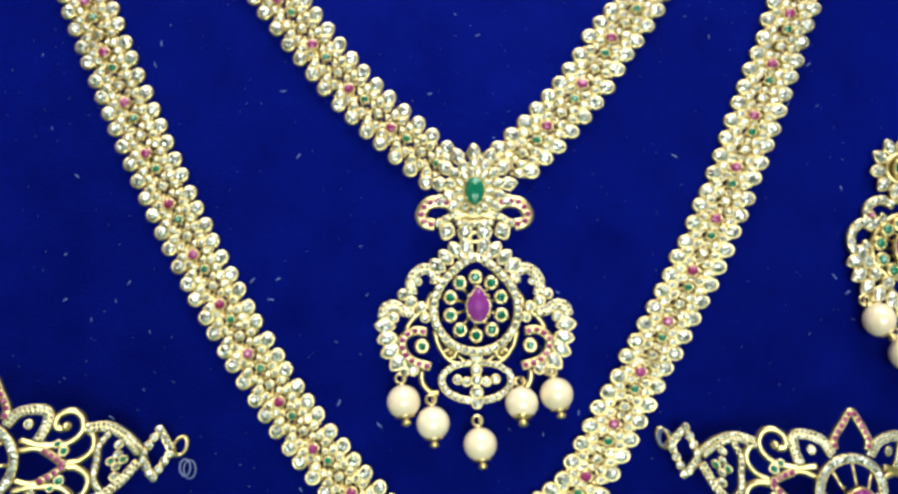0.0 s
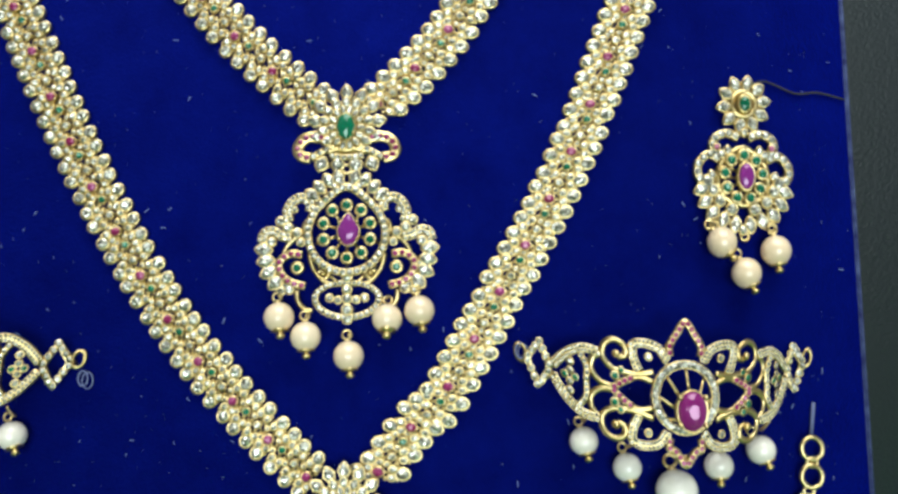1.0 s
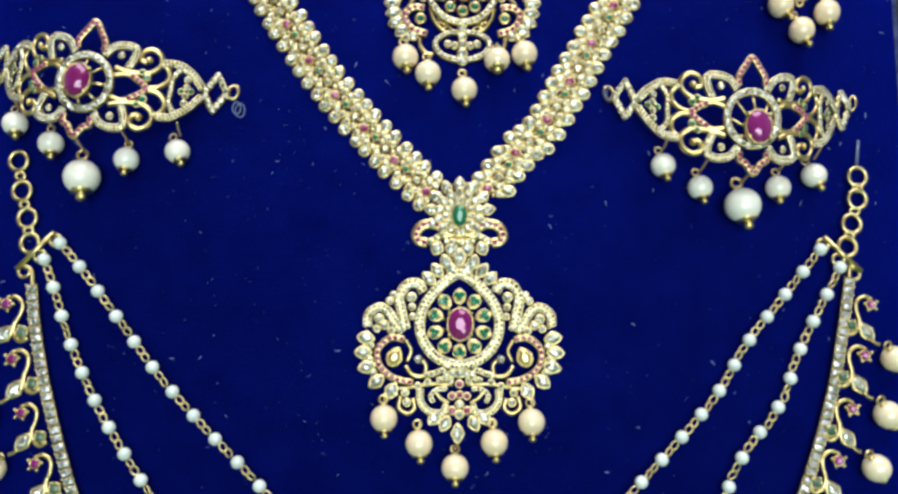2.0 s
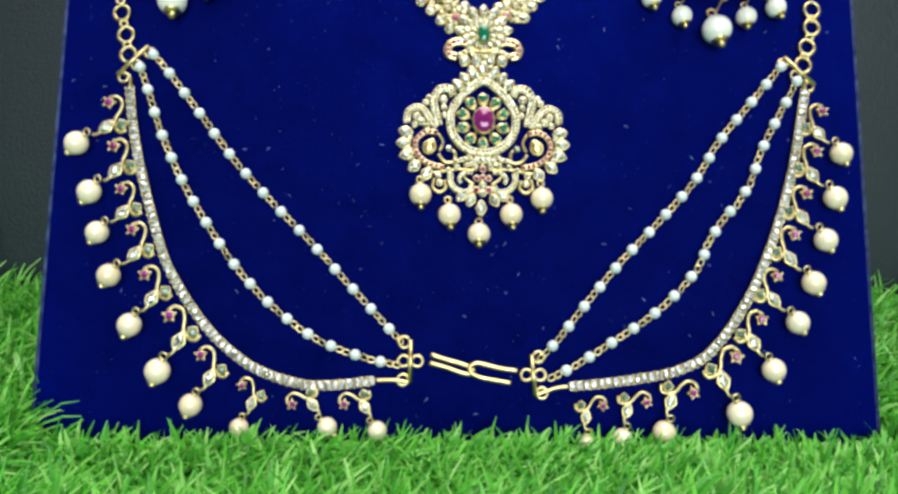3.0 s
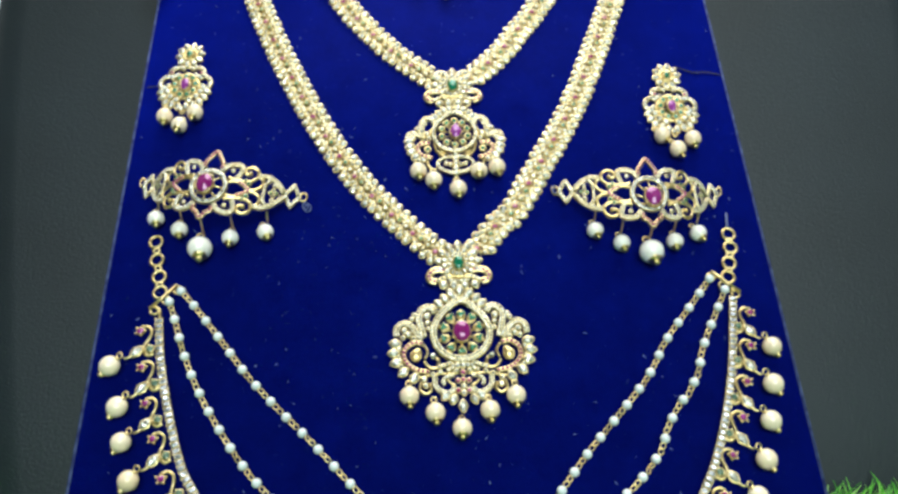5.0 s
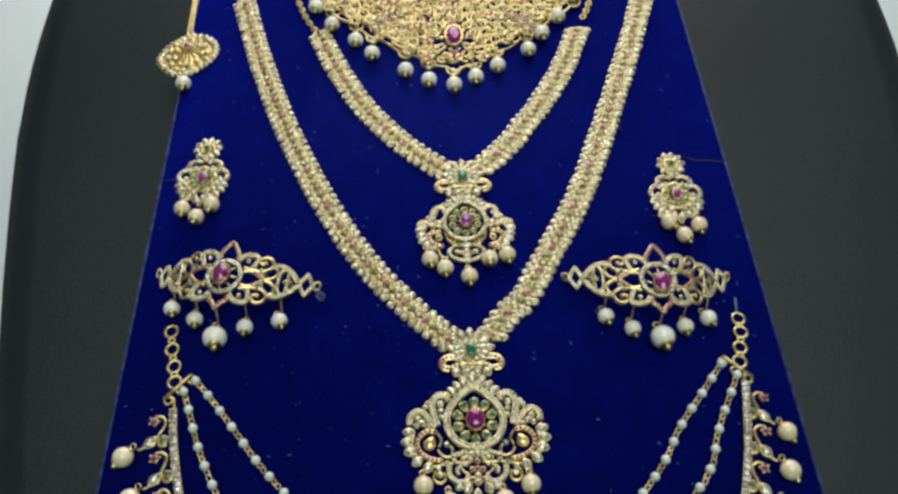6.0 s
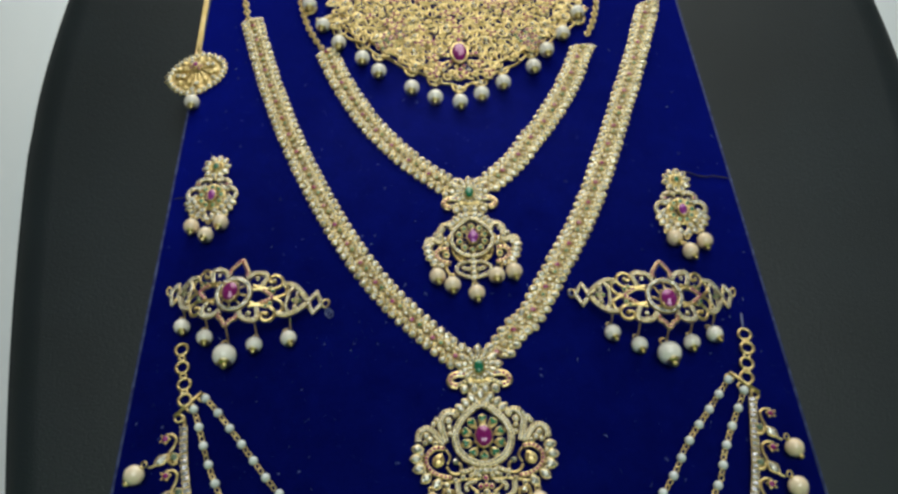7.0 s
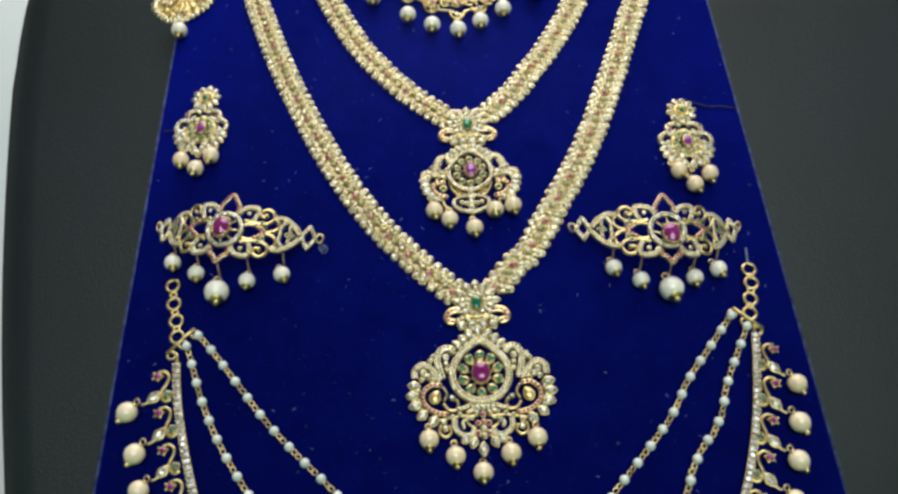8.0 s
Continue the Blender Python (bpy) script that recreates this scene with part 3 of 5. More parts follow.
def strand(necklace, pts, skew, pitch, first=0, lift=0.6, width=1.0):
    """Links laid from the pendant upwards; downwards they run ruby, green, white. first: the lowest link's stone."""
    path = smooth_path(pts[::-1], 12)
    origin = Vector((necklace["u"], necklace["v"], 0))
    for i, (p, d) in enumerate(along(path, pitch, 0.0)):
        k = first if i == 0 else (-i) % 3
        a, c = LINKS[k + 3 * ((i // 3) % 2)]
        turn = math.degrees(math.atan2(d.y, d.x)) - 90 + skew
        ob = new("link", a)
        ob.parent = necklace
        q = (p - origin) / 1000
        ob.matrix_basis = pose(q.x, q.y, lift / 1000, 0, random.uniform(-4, 4), turn + random.uniform(-4, 4)) @ Matrix.Diagonal((width, 1, 1, 1))
        m = new("middle_stone", c)
        m.parent = ob
        m["label"] = ("small ruby red stone", "small green stone", "small white stone")[k]


def necklace(name, u, v, label):
    n = thing(name, u, v, label, "necklace", "necklaces on the board")
    n["u"], n["v"] = u, v
    return n


def chain(parent, pts, r=1.6, thick=0.45, per=8, z=1.0):
    """Round cable links, alternately flat and on edge."""
    path = smooth_path(pts, per)
    for i, (p, d) in enumerate(along(path, r * 1.55)):
        g = Geo()
        ring_loop(g, 0, 0, 0, r, thick, n=12, ry=r * 0.75)
        ob = part("chain_link", g, parent)
        ob.matrix_basis = pose(p.x / 1000, p.y / 1000, z / 1000, 0, 0, math.degrees(math.atan2(d.y, d.x))) @ pose(0, 0, 0, 70 * (i % 2))


# ---- pendants ----
def petal(parent, x, y, turn, rx=1.25, ry=2.1, z=1.2):
    return set_stone("petal", parent, x, y, z, rx, ry, turn, "marquise", height=1.0, n=10)


def connector(parent, y0, emerald_rx=2.7, emerald_ry=4.0):
    """The flower with an oval emerald and a bow of ruby loops, at the pendant's head."""
    g = Geo()
    wire(g, circle(0, y0, 6.2, 20), 0.8, 0.8, smooth=False, closed=True)
    g.add([(x, y, 0.5) for x, y in circle(0, y0, 8.0, 20)], [list(range(20))], GOLD)
    wire(g, [(-6, y0 - 5.5), (0, y0 - 6.6), (6, y0 - 5.5)], 0.9, 1.6)
    pave(g, [(-5, y0 - 8.2), (0, y0 - 8.8), (5, y0 - 8.2)], 1.8, CZ, 1.4)
    wire(g, [(-6, y0 - 7.4), (0, y0 - 6.0), (6, y0 - 7.4)], 0.6, 2.0)
    part("flower_plate", g, parent)
    for k in range(9):
        a = 90 + (k - 4) * 27
        petal(parent, 9.3 * math.cos(radians(a)), y0 + 0.6 + 10.0 * math.sin(radians(a)), a - 90, 1.6, 2.3, 1.0)
    for k in range(11):
        a = 90 + (k - 5) * 25
        set_stone("petal", parent, 6.9 * math.cos(radians(a)), y0 + 0.3 + 7.4 * math.sin(radians(a)), 1.8, 1.1, 1.6, a - 90, "pear", n=8)
    for k in range(14):
        a = 360 / 14 * k
        set_stone("halo_stone", parent, 4.3 * math.cos(radians(a)), y0 + 5.4 * math.sin(radians(a)), 2.2, 0.75, 1.25, a - 90, "round", n=8, rim=0.1)
    o = set_stone("emerald", parent, 0, y0, 2.6, emerald_rx, emerald_ry, 0, "round", GREEN, "deep green oval stone", n=8, height=1.7, rim=0.06)
    g = Geo(); prongs(g, 0, y0, 4.6, 3.2, 4, 0.55); part("prong", g, o)
    for s in (-1, 1):
        loop = [(4.6, -4.0), (8.6, -2.6), (12.4, -3.2), (14.3, -6.0), (13.2, -8.3), (10.6, -8.9), (7.8, -7.4), (5.0, -5.8)]
        g = Geo()
        pave(g, [(s * x, y0 + y) for x, y in loop[:6]], 3.3, PINK, 1.4, r=0.85, step=2.0)
        pave(g, [(s * x, y0 + y) for x, y in loop[5:]], 2.0, CZ, 1.4)
        part("bow_loop", g, parent, "gold loop set with pink red stones")
        for x, y, a in ((7.4, -10.6, 25), (2.6, -10.8, 8)):
            petal(parent, s * x, y0 + y, s * a, 1.9, 2.1, 1.0)
    g = Geo()
    ring_loop(g, 0, y0 - 12.2, 1.4, 1.3, 0.5)
    part("hinge_ring", g, parent)


def ogee(cx, cy, r, top, n=28):
    """A round ring drawn up into a point."""
    out = []
    for i in range(n):
        a = radians(-90 + 360 * i / n)
        x, y = r * math.cos(a), r * math.sin(a)
        if y > 0:
            k = y / r
            y = y + (top - cy - r) * k ** 4
            x *= 1 - 0.30 * k ** 5
        out.append((cx + x, cy + y))
    return out


def halo_of_greens(parent, cx, cy, r, count, size, double=False):
    for k in range(count):
        a = 90 + 360 * k / count
        x, y = cx + r * math.cos(radians(a)), cy + r * 1.08 * math.sin(radians(a))
        g = Geo()
        if double:
            stone(g, x, y, 0.9, size * 0.95, size * 1.3, a - 90, "pear", GOLD, height=1.0, rim=0.3)
            dx, dy = 0.5 * size * -math.sin(radians(a)), 0.5 * size * math.cos(radians(a))
            for s in (-1, 1):
                g.stones.append((x + s * dx + 0.3 * size * math.cos(radians(a)), y + s * dy + 0.3 * size * math.sin(radians(a)), 2.3, size * 0.62, GREEN))
            g.stones.append((x * 0.92 + cx * 0.08, y * 0.92 + cy * 0.08, 2.3, size * 0.5, GREEN))
        else:
            stone(g, x, y, 1.4, size, mat=GREEN, n=9, rim=0.45)
        o = part("green_floret", g, parent, "small green stone in gold")
        if not double:
            g = Geo(); prongs(g, x, y, 2.6, size * 1.1, 4, 0.3, a); part("prong", g, o)


def scroll(g, x, y, r, turns, start, s=1, thick=0.55, z=1.2):
    """A spiral of gold wire."""
    pts = []
    n = int(10 * turns) + 2
    for i in range(n):
        f = i / (n - 1)
        a = radians(start + 360 * turns * f) 
        rr = r * (1 - 0.78 * f)
        pts.append((s * (x + rr * math.cos(a)), y + rr * math.sin(a)))
    wire(g, pts, thick, z, per=3)
    ball(g, pts[-1][0], pts[-1][1], z + 0.2, thick * 1.7, GOLD, 8, 5)


def short_pendant():
    p = thing("pendant", 0, 304.5, "gold temple pendant with oval ruby and five cream pearls", "pendant", "necklace pendants", lift=3.0)
    connector(p, 0)
    g = Geo(); pave(g, ogee(0, -31.4, 11.2, -17.6), 2.3, CZ, 2.2, smooth=False, closed=True)
    part("stone_ring", g, p, "ring of small white stones")
    halo_of_greens(p, 0, -30.6, 7.1, 10, 1.3)
    o = set_stone("ruby", p, 0.6, -30.2, 2.0, 3.1, 4.7, 0, "pear", VIOLET, "pear cut purple red stone", n=16, height=2.0, rim=0.08)
    g = Geo(); prongs(g, 0.6, -30.6, 4.2, 3.6, 4, 0.6); part("prong", g, o)
    g = Geo()
    for k in range(10):
        a = radians(36 * k + 18)
        wire(g, [(2.5 * math.cos(a), -30.6 + 3.2 * math.sin(a)), (9.6 * math.cos(a), -31.0 + 9.6 * math.sin(a))], 0.4, 0.7, smooth=False)
    for s in (-1, 1):
        wire(g, [(s * x, y) for x, y in ((11.0, -37.0), (9.6, -41.5), (6.0, -45.4), (0, -46.0))], 0.7, 1.2)
        scroll(g, 7.2, -42.8, 2.4, 1.3, 60, s)
        wire(g, [(s * x, y) for x, y in ((4.8, -43.5), (3.0, -45.0), (0.5, -45.6))], 0.5, 1.2)
        wire(g, [(s * x, y) for x, y in ((14.5, -47.5), (14.2, -50.5), (12.2, -53.0), (10.0, -53.4))], 0.8, 1.0)
        wire(g, [(s * x, y) for x, y in ((12.0, -33.0), (14.6, -32.2), (17.2, -34.4), (18.4, -36.6))], 0.7, 0.9)
        wire(g, [(s * x, y) for x, y in ((11.4, -27.0), (12.6, -29.0), (12.0, -31.5))], 0.7, 0.9)
    part("gold_lattice", g, p)
    for s in (-1, 1):
        for x, y, a in ((2.4, -14.6, 20), (5.3, -15.6, 35), (7.8, -17.6, 45), (10.0, -19.8, 55)):
            petal(p, s * x, y, -s * a, 1.6, 2.2)
        for x, y in ((1.4, -16.6), (3.6, -17.4)):
            set_stone("flower_stone", p, s * x, y, 1.2, 0.9, mat=CZ)
        for x, y, a in ((24.0, -35.6, 85), (23.4, -38.9, 100), (22.6, -42.2, 115), (20.6, -45.2, 135)):
            petal(p, s * x, y, -s * a, 1.8, 2.4)
        g = Geo(); pave(g, [(s * x, y) for x, y in ((16.8, -27.4), (17.2, -24.2), (15.4, -21.4), (12.6, -20.6), (10.6, -22.4), (10.8, -24.6))], 2.9, CZ, 1.3, rows=2)
        part("shoulder_scroll", g, p, "white stone scroll")
        g = Geo(); pave(g, [(s * x, y) for x, y in ((24.6, -33.2), (23.8, -30.8), (21.2, -30.2), (18.8, -31.8), (16.0, -32.2))], 2.8, CZ, 1.2, rows=2)
        part("outer_scroll", g, p, "white stone scroll")
        for x, y, r in ((19.2, -27.4, 1.2), (17.0, -29.4, 1.3), (14.4, -30.8, 1.2), (21.8, -33.4, 1.2), (16.6, -47.2, 1.2), (19.0, -47.6, 1.1), (20.9, -40.2, 0.9), (13.4, -33.6, 1.0), (17.6, -46.0, 0.9), (21.4, -43.4, 0.9), (15.2, -24.0, 0.8)):
            set_stone("flower_stone", p, s * x, y, 1.0, r, mat=CZ)
        g = Geo(); pave(g, [(s * x, y) for x, y in ((12.9, -37.3), (16.4, -37.0), (19.3, -39.0), (19.2, -42.0), (16.7, -44.9), (12.0, -46.4))], 2.4, PINK, 1.5, r=0.85, step=2.0)
        part("ruby_crescent", g, p, "crescent of pink red stones")
        set_stone("emerald_eye", p, s * 14.3, -41.0, 1.4, 1.2, mat=GREEN, label="small green stone", rim=0.6)
    g = Geo(); pave(g, circle(0, -50.0, 9.2, 22, 165, 375, ry=5.4), 1.9, CZ, 1.0, smooth=False)
    part("lower_crescent", g, p, "crescent of white stones")
    g = Geo(); pave(g, [(-9.0, -48.4), (-5.5, -46.2), (0, -45.4), (5.5, -46.2), (9.0, -48.4)], 1.6, CZ, 1.0)
    part("lower_crescent", g, p, "arched row of white stones")
    for x, y, r in ((0, -43.8, 1.3), (0, -47.4, 1.2), (0, -50.0, 1.3), (-2.6, -50.4, 1.0), (2.6, -50.4, 1.0), (-5.0, -49.8, 1.0), (5.0, -49.8, 1.0), (0, -53.2, 1.4), (0, -56.0, 1.2)):
        set_stone("flower_stone", p, x, y, 1.0, r, mat=CZ)
    for x, y, sw, tip in ((-19.2, -55.2, 8, 25), (-11.6, -60.8, 4, 12), (0.6, -66.4, 6, 15), (11.6, -56.0, 0, 55), (20.8, -53.8, 10, 10)):
        pearl(p, x, y, 4.35, PEARL, sw, tip, z=3.4, jump=1.0)


def long_pendant():
    p = thing("pendant", -0.9, 160, "large gold fan pendant with oval ruby and five cream pearls", "pendant", "necklace pendants", lift=3.5)
    connector(p, 35.5, 2.5, 3.8)
    g = Geo(); pave(g, ogee(0, 0.0, 12.9, 16.4, 34), 3.4, CZ, 2.0, smooth=False, closed=True, rows=2)
    part("stone_ring", g, p, "ring of small white stones")
    halo_of_greens(p, 0, 0.2, 8.3, 10, 1.7, True)
    o = set_stone("ruby", p, 0.2, 0, 2.4, 4.0, 5.2, 0, "round", RUBY, "oval magenta red stone", n=18, height=2.2, rim=0.06)
    g = Geo(); prongs(g, 0.2, 0, 4.6, 4.9, 4, 0.65); part("prong", g, o)
    g = Geo()
    for k in range(10):
        a = radians(36 * k + 18)
        wire(g, [(3 * math.cos(a), 3.5 * math.sin(a)), (11.4 * math.cos(a), 11.4 * math.sin(a))], 0.45, 0.7, smooth=False)
    for s in (-1, 1):
        wire(g, [(s * x, y) for x, y in ((17.4, -13.2), (15.0, -16.2), (11.6, -16.4), (10.8, -13.0), (12.8, -11.0))], 0.75, 1.4)
        ball(g, s * 13.2, -11.2, 2.4, 1.5, CZ, 10, 6)
        wire(g, [(s * x, y) for x, y in ((17.4, -5.0), (15.6, -8.4), (17.0, -12.0))], 0.6, 1.0)
        wire(g, [(s * x, y) for x, y in ((18.8, -23.0), (19.4, -26.4), (16.8, -28.4), (14.4, -26.6), (15.0, -23.6))], 0.75, 1.2)
        wire(g, [(s * x, y) for x, y in ((22.0, -20.6), (18.0, -20.4), (10.0, -19.2), (2.0, -19.2))], 0.6, 1.0)
        wire(g, [(s * x, y) for x, y in ((8.0, -20.5), (6.4, -23.2), (3.4, -25.2))], 0.6, 1.4)
    part("gold_lattice", g, p)
    for s in (-1, 1):
        for x, y, a in ((4.4, 20.2, 22), (7.3, 17.5, 38), (10.0, 14.9, 48), (2.4, 17.6, 15)):
            petal(p, s * x, y, -s * a, 1.7, 2.5)
        for x, y, a in ((30.2, -4.4, 82), (31.0, -9.0, 92), (29.8, -13.6, 105), (26.6, -18.2, 130), (21.8, -21.2, 150)):
            petal(p, s * x, y, -s * a, 1.9, 2.6)
        g = Geo(); pave(g, [(s * x, y) for x, y in ((17.4, -1.6), (18.6, 3.4), (19.4, 8.6), (17.2, 12.8), (13.4, 13.2), (11.8, 10.4))], 3.4, CZ, 1.2, rows=2)
        part("shoulder_scroll", g, p, "broad white stone scroll")
        g = Geo(); pave(g, [(s * x, y) for x, y in ((29.8, -0.6), (29.4, 3.4), (26.0, 5.6), (22.8, 3.8), (20.6, 0.2), (18.2, -2.4))], 3.0, CZ, 1.2, rows=2)
        part("outer_scroll", g, p, "broad white stone scroll")
        for x, y, r in ((15.6, 8.8, 1.3), (15.4, 5.6, 1.0), (26.0, 1.8, 1.3), (24.2, -0.2, 1.2), (26.8, -1.4, 1.0), (22.6, 7.6, 1.0), (21.4, 9.6, 0.9), (22.0, -2.0, 1.0), (15.2, 2.6, 0.9), (28.6, -6.8, 0.9), (28.8, -11.4, 0.9), (27.6, -15.4, 0.9)):
            set_stone("flower_stone", p, s * x, y, 1.1, r, mat=CZ)
        g = Geo(); pave(g, [(s * x, y) for x, y in ((17.7, -4.8), (22.2, -4.4), (26.0, -7.6), (26.2, -12.0), (23.8, -15.4), (20.0, -17.6), (15.0, -18.6))], 2.2, PINK, 1.5, r=0.8, step=1.9)
        part("ruby_crescent", g, p, "crescent of pink red stones")
        e = set_stone("emerald_eye", p, s * 20.8, -10.4, 1.4, 2.2, 2.9, s * 25, "pear", GOLD, label="gold leaf with small green stones")
        g = Geo()
        for x, y in ((20.2, -9.2), (21.6, -10.0), (20.2, -11.2), (21.4, -12.0)):
            stone(g, s * x, y, 3.0, 0.85, mat=GREEN, n=7, height=0.6)
        part("green_stone", g, e, "tiny green stones")
        g = Geo(); pave(g, [(s * x, y) for x, y in ((12.6, -20.8), (12.4, -24.8), (9.6, -27.8), (5.6, -28.2), (4.0, -25.6))], 2.4, CZ, 1.2, rows=2)
        part("lower_scroll", g, p, "white stone scroll")
        g = Geo(); pave(g, [(s * x, y) for x, y in ((4.0, -20.4), (7.2, -20.8), (9.2, -22.8), (8.4, -24.8))], 1.6, CZ, 1.2)
        part("lower_scroll", g, p, "white stone scroll")
        g = Geo(); pave(g, [(s * x, y) for x, y in ((11.4, -16.4), (8.0, -15.6), (5.2, -14.6), (4.2, -16.8), (7.4, -18.0))], 1.9, CZ, 1.5)
        part("leaf_spray", g, p, "white stone leaf")
        for x, y, r in ((2.2, -15.6, 1.2), (3.0, -18.0, 0.9), (2.4, -22.8, 1.0), (10.2, -18.4, 0.9), (16.8, -24.8, 1.1), (2.4, -27.4, 1.1), (13.4, -19.6, 0.9), (17.4, -21.8, 1.0)):
            set_stone("flower_stone", p, s * x, y, 1.2, r, mat=(CZ, PINK)[x == 2.4])
        for x, y, a in ((4.6, -31.4, 25), (8.0, -29.8, 45)):
            petal(p, s * x, y, 180 + s * a, 1.7, 2.4)
    for x, y, r in ((0, -15.6, 1.3), (0, -19.0, 1.1), (0, -22.4, 1.0), (0, -25.4, 1.1), (0, -28.6, 1.2)):
        set_stone("flower_stone", p, x, y, 1.2, r, mat=(CZ, PINK)[y in (-19.0, -22.4)])
    petal(p, 0, 21.8, 0, 1.8, 2.8)
    petal(p, -0.6, -34.6, 180, 1.8, 3.0)
    for x, y, sw, tip in ((-24.0, -29.8, 3, 8), (-12.8, -37.6, 6, 12), (-1.4, -45.0, 0, 50), (11.0, -37.2, 6, 12), (22.8, -30.8, 3, 8)):
        pearl(p, x, y, 4.3, PEARL, sw, tip, z=3.4, jump=1.0)


# ---- earrings ----
def earring(u, v, turn, label, drops):
    e = thing("earring", u, v, label, "earring", "pair of earrings", turn, 0.8)
    e.matrix_basis = e.matrix_basis @ Matrix.Diagonal((0.99, 1.065, 1.0, 1.0))
    g = Geo()
    g.add([(x, y, 0.5) for x, y in circle(0, 0.4, 5.0, 16)], [list(range(16))], GOLD)
    wire(g, circle(0, 0.4, 3.6, 16), 0.9, 1.6, smooth=False, closed=True)
    part("flower_plate", g, e)
    for k in range(10):
        a = 36 * k + 8
        petal(e, 5.9 * math.cos(radians(a)), 0.4 + 6.1 * math.sin(radians(a)), a - 90, 1.5, 2.1, 1.0)
    o = set_stone("emerald", e, 0, 0.2, 1.8, 1.6, 2.2, 0, "round", GREEN, "deep green oval stone", n=12, rim=0.35)
    g = Geo(); prongs(g, 0, 0.2, 3.3, 2.2, 4, 0.5); part("prong", g, o)
    g = Geo()
    ring_loop(g, 0, -7.6, 1.8, 1.2, 0.45)
    stone(g, 0, -7.8, 2.0, 0.9, n=8)
    part("hinge_ring", g, e)
    g = Geo(); wire(g, ogee(0, -20.6, 7.6, -11.8, 24), 0.9, 1.0, smooth=False, closed=True)
    part("gold_ring", g, e)
    for k in range(9):
        a = radians(40 * k + 20)
        g = Geo(); wire(g, [(1.5 * math.cos(a), -20.5 + 2 * math.sin(a)), (7.2 * math.cos(a), -20.5 + 7.2 * math.sin(a))], 0.4, 0.8, smooth=False)
        part("spoke", g, e)
    halo_of_greens(e, 0, -20.4, 5.7, 9, 1.3)
    set_stone("ruby", e, 0.4, -20.4, 1.8, 2.3, 3.7, 0, "round", VIOLET, "oval purple red stone", n=14)
    for s in (-1, 1):
        g = Geo(); pave(g, [(s * x, y) for x, y in ((1.5, -9.2), (5.0, -8.0), (8.6, -9.6), (9.0, -12.6), (6.2, -14.0), (4.0, -12.0))], 2.5, CZ, 1.1)
        part("upper_loop", g, e, "gold loop set with small stones")
        g = Geo(); pave(g, [(s * x, y) for x, y in ((7.0, -15.4), (10.5, -14.2), (13.4, -17.0), (13.2, -20.6), (10.6, -21.6), (8.8, -19.0))], 2.6, CZ, 1.1)
        part("side_loop", g, e, "gold loop set with white stones")
        for x, y, a in ((12.4, -24.2, 112), (11.2, -27.6, 125), (9.0, -30.6, 140), (5.8, -32.4, 158), (2.2, -33.6, 172)):
            petal(e, s * x, y, -s * a, 1.6, 2.3, 1.0)
        for x, y in ((9.0, -24.2), (7.0, -27.2), (3.4, -29.4), (10.6, -21.8)):
            set_stone("flower_stone", e, s * x, y, 0.9, 1.5, mat=CZ)
        set_stone("flower_stone", e, s * 8.2, -12.2, 1.9, 0.9, mat=PINK)
        g = Geo(); ring_loop(g, s * 8.6, -34.0, 1.2, 1.2, 0.5); part("drop_ring", g, e)
    g = Geo(); ring_loop(g, 0.6, -36.8, 1.2, 1.2, 0.5); stone(g, 0, -35.2, 1.0, 1.2); part("drop_ring", g, e)
    for x, y, sw, tip in drops:
        pearl(e, x, y, 4.3, PEARL, sw, tip, z=3.8)


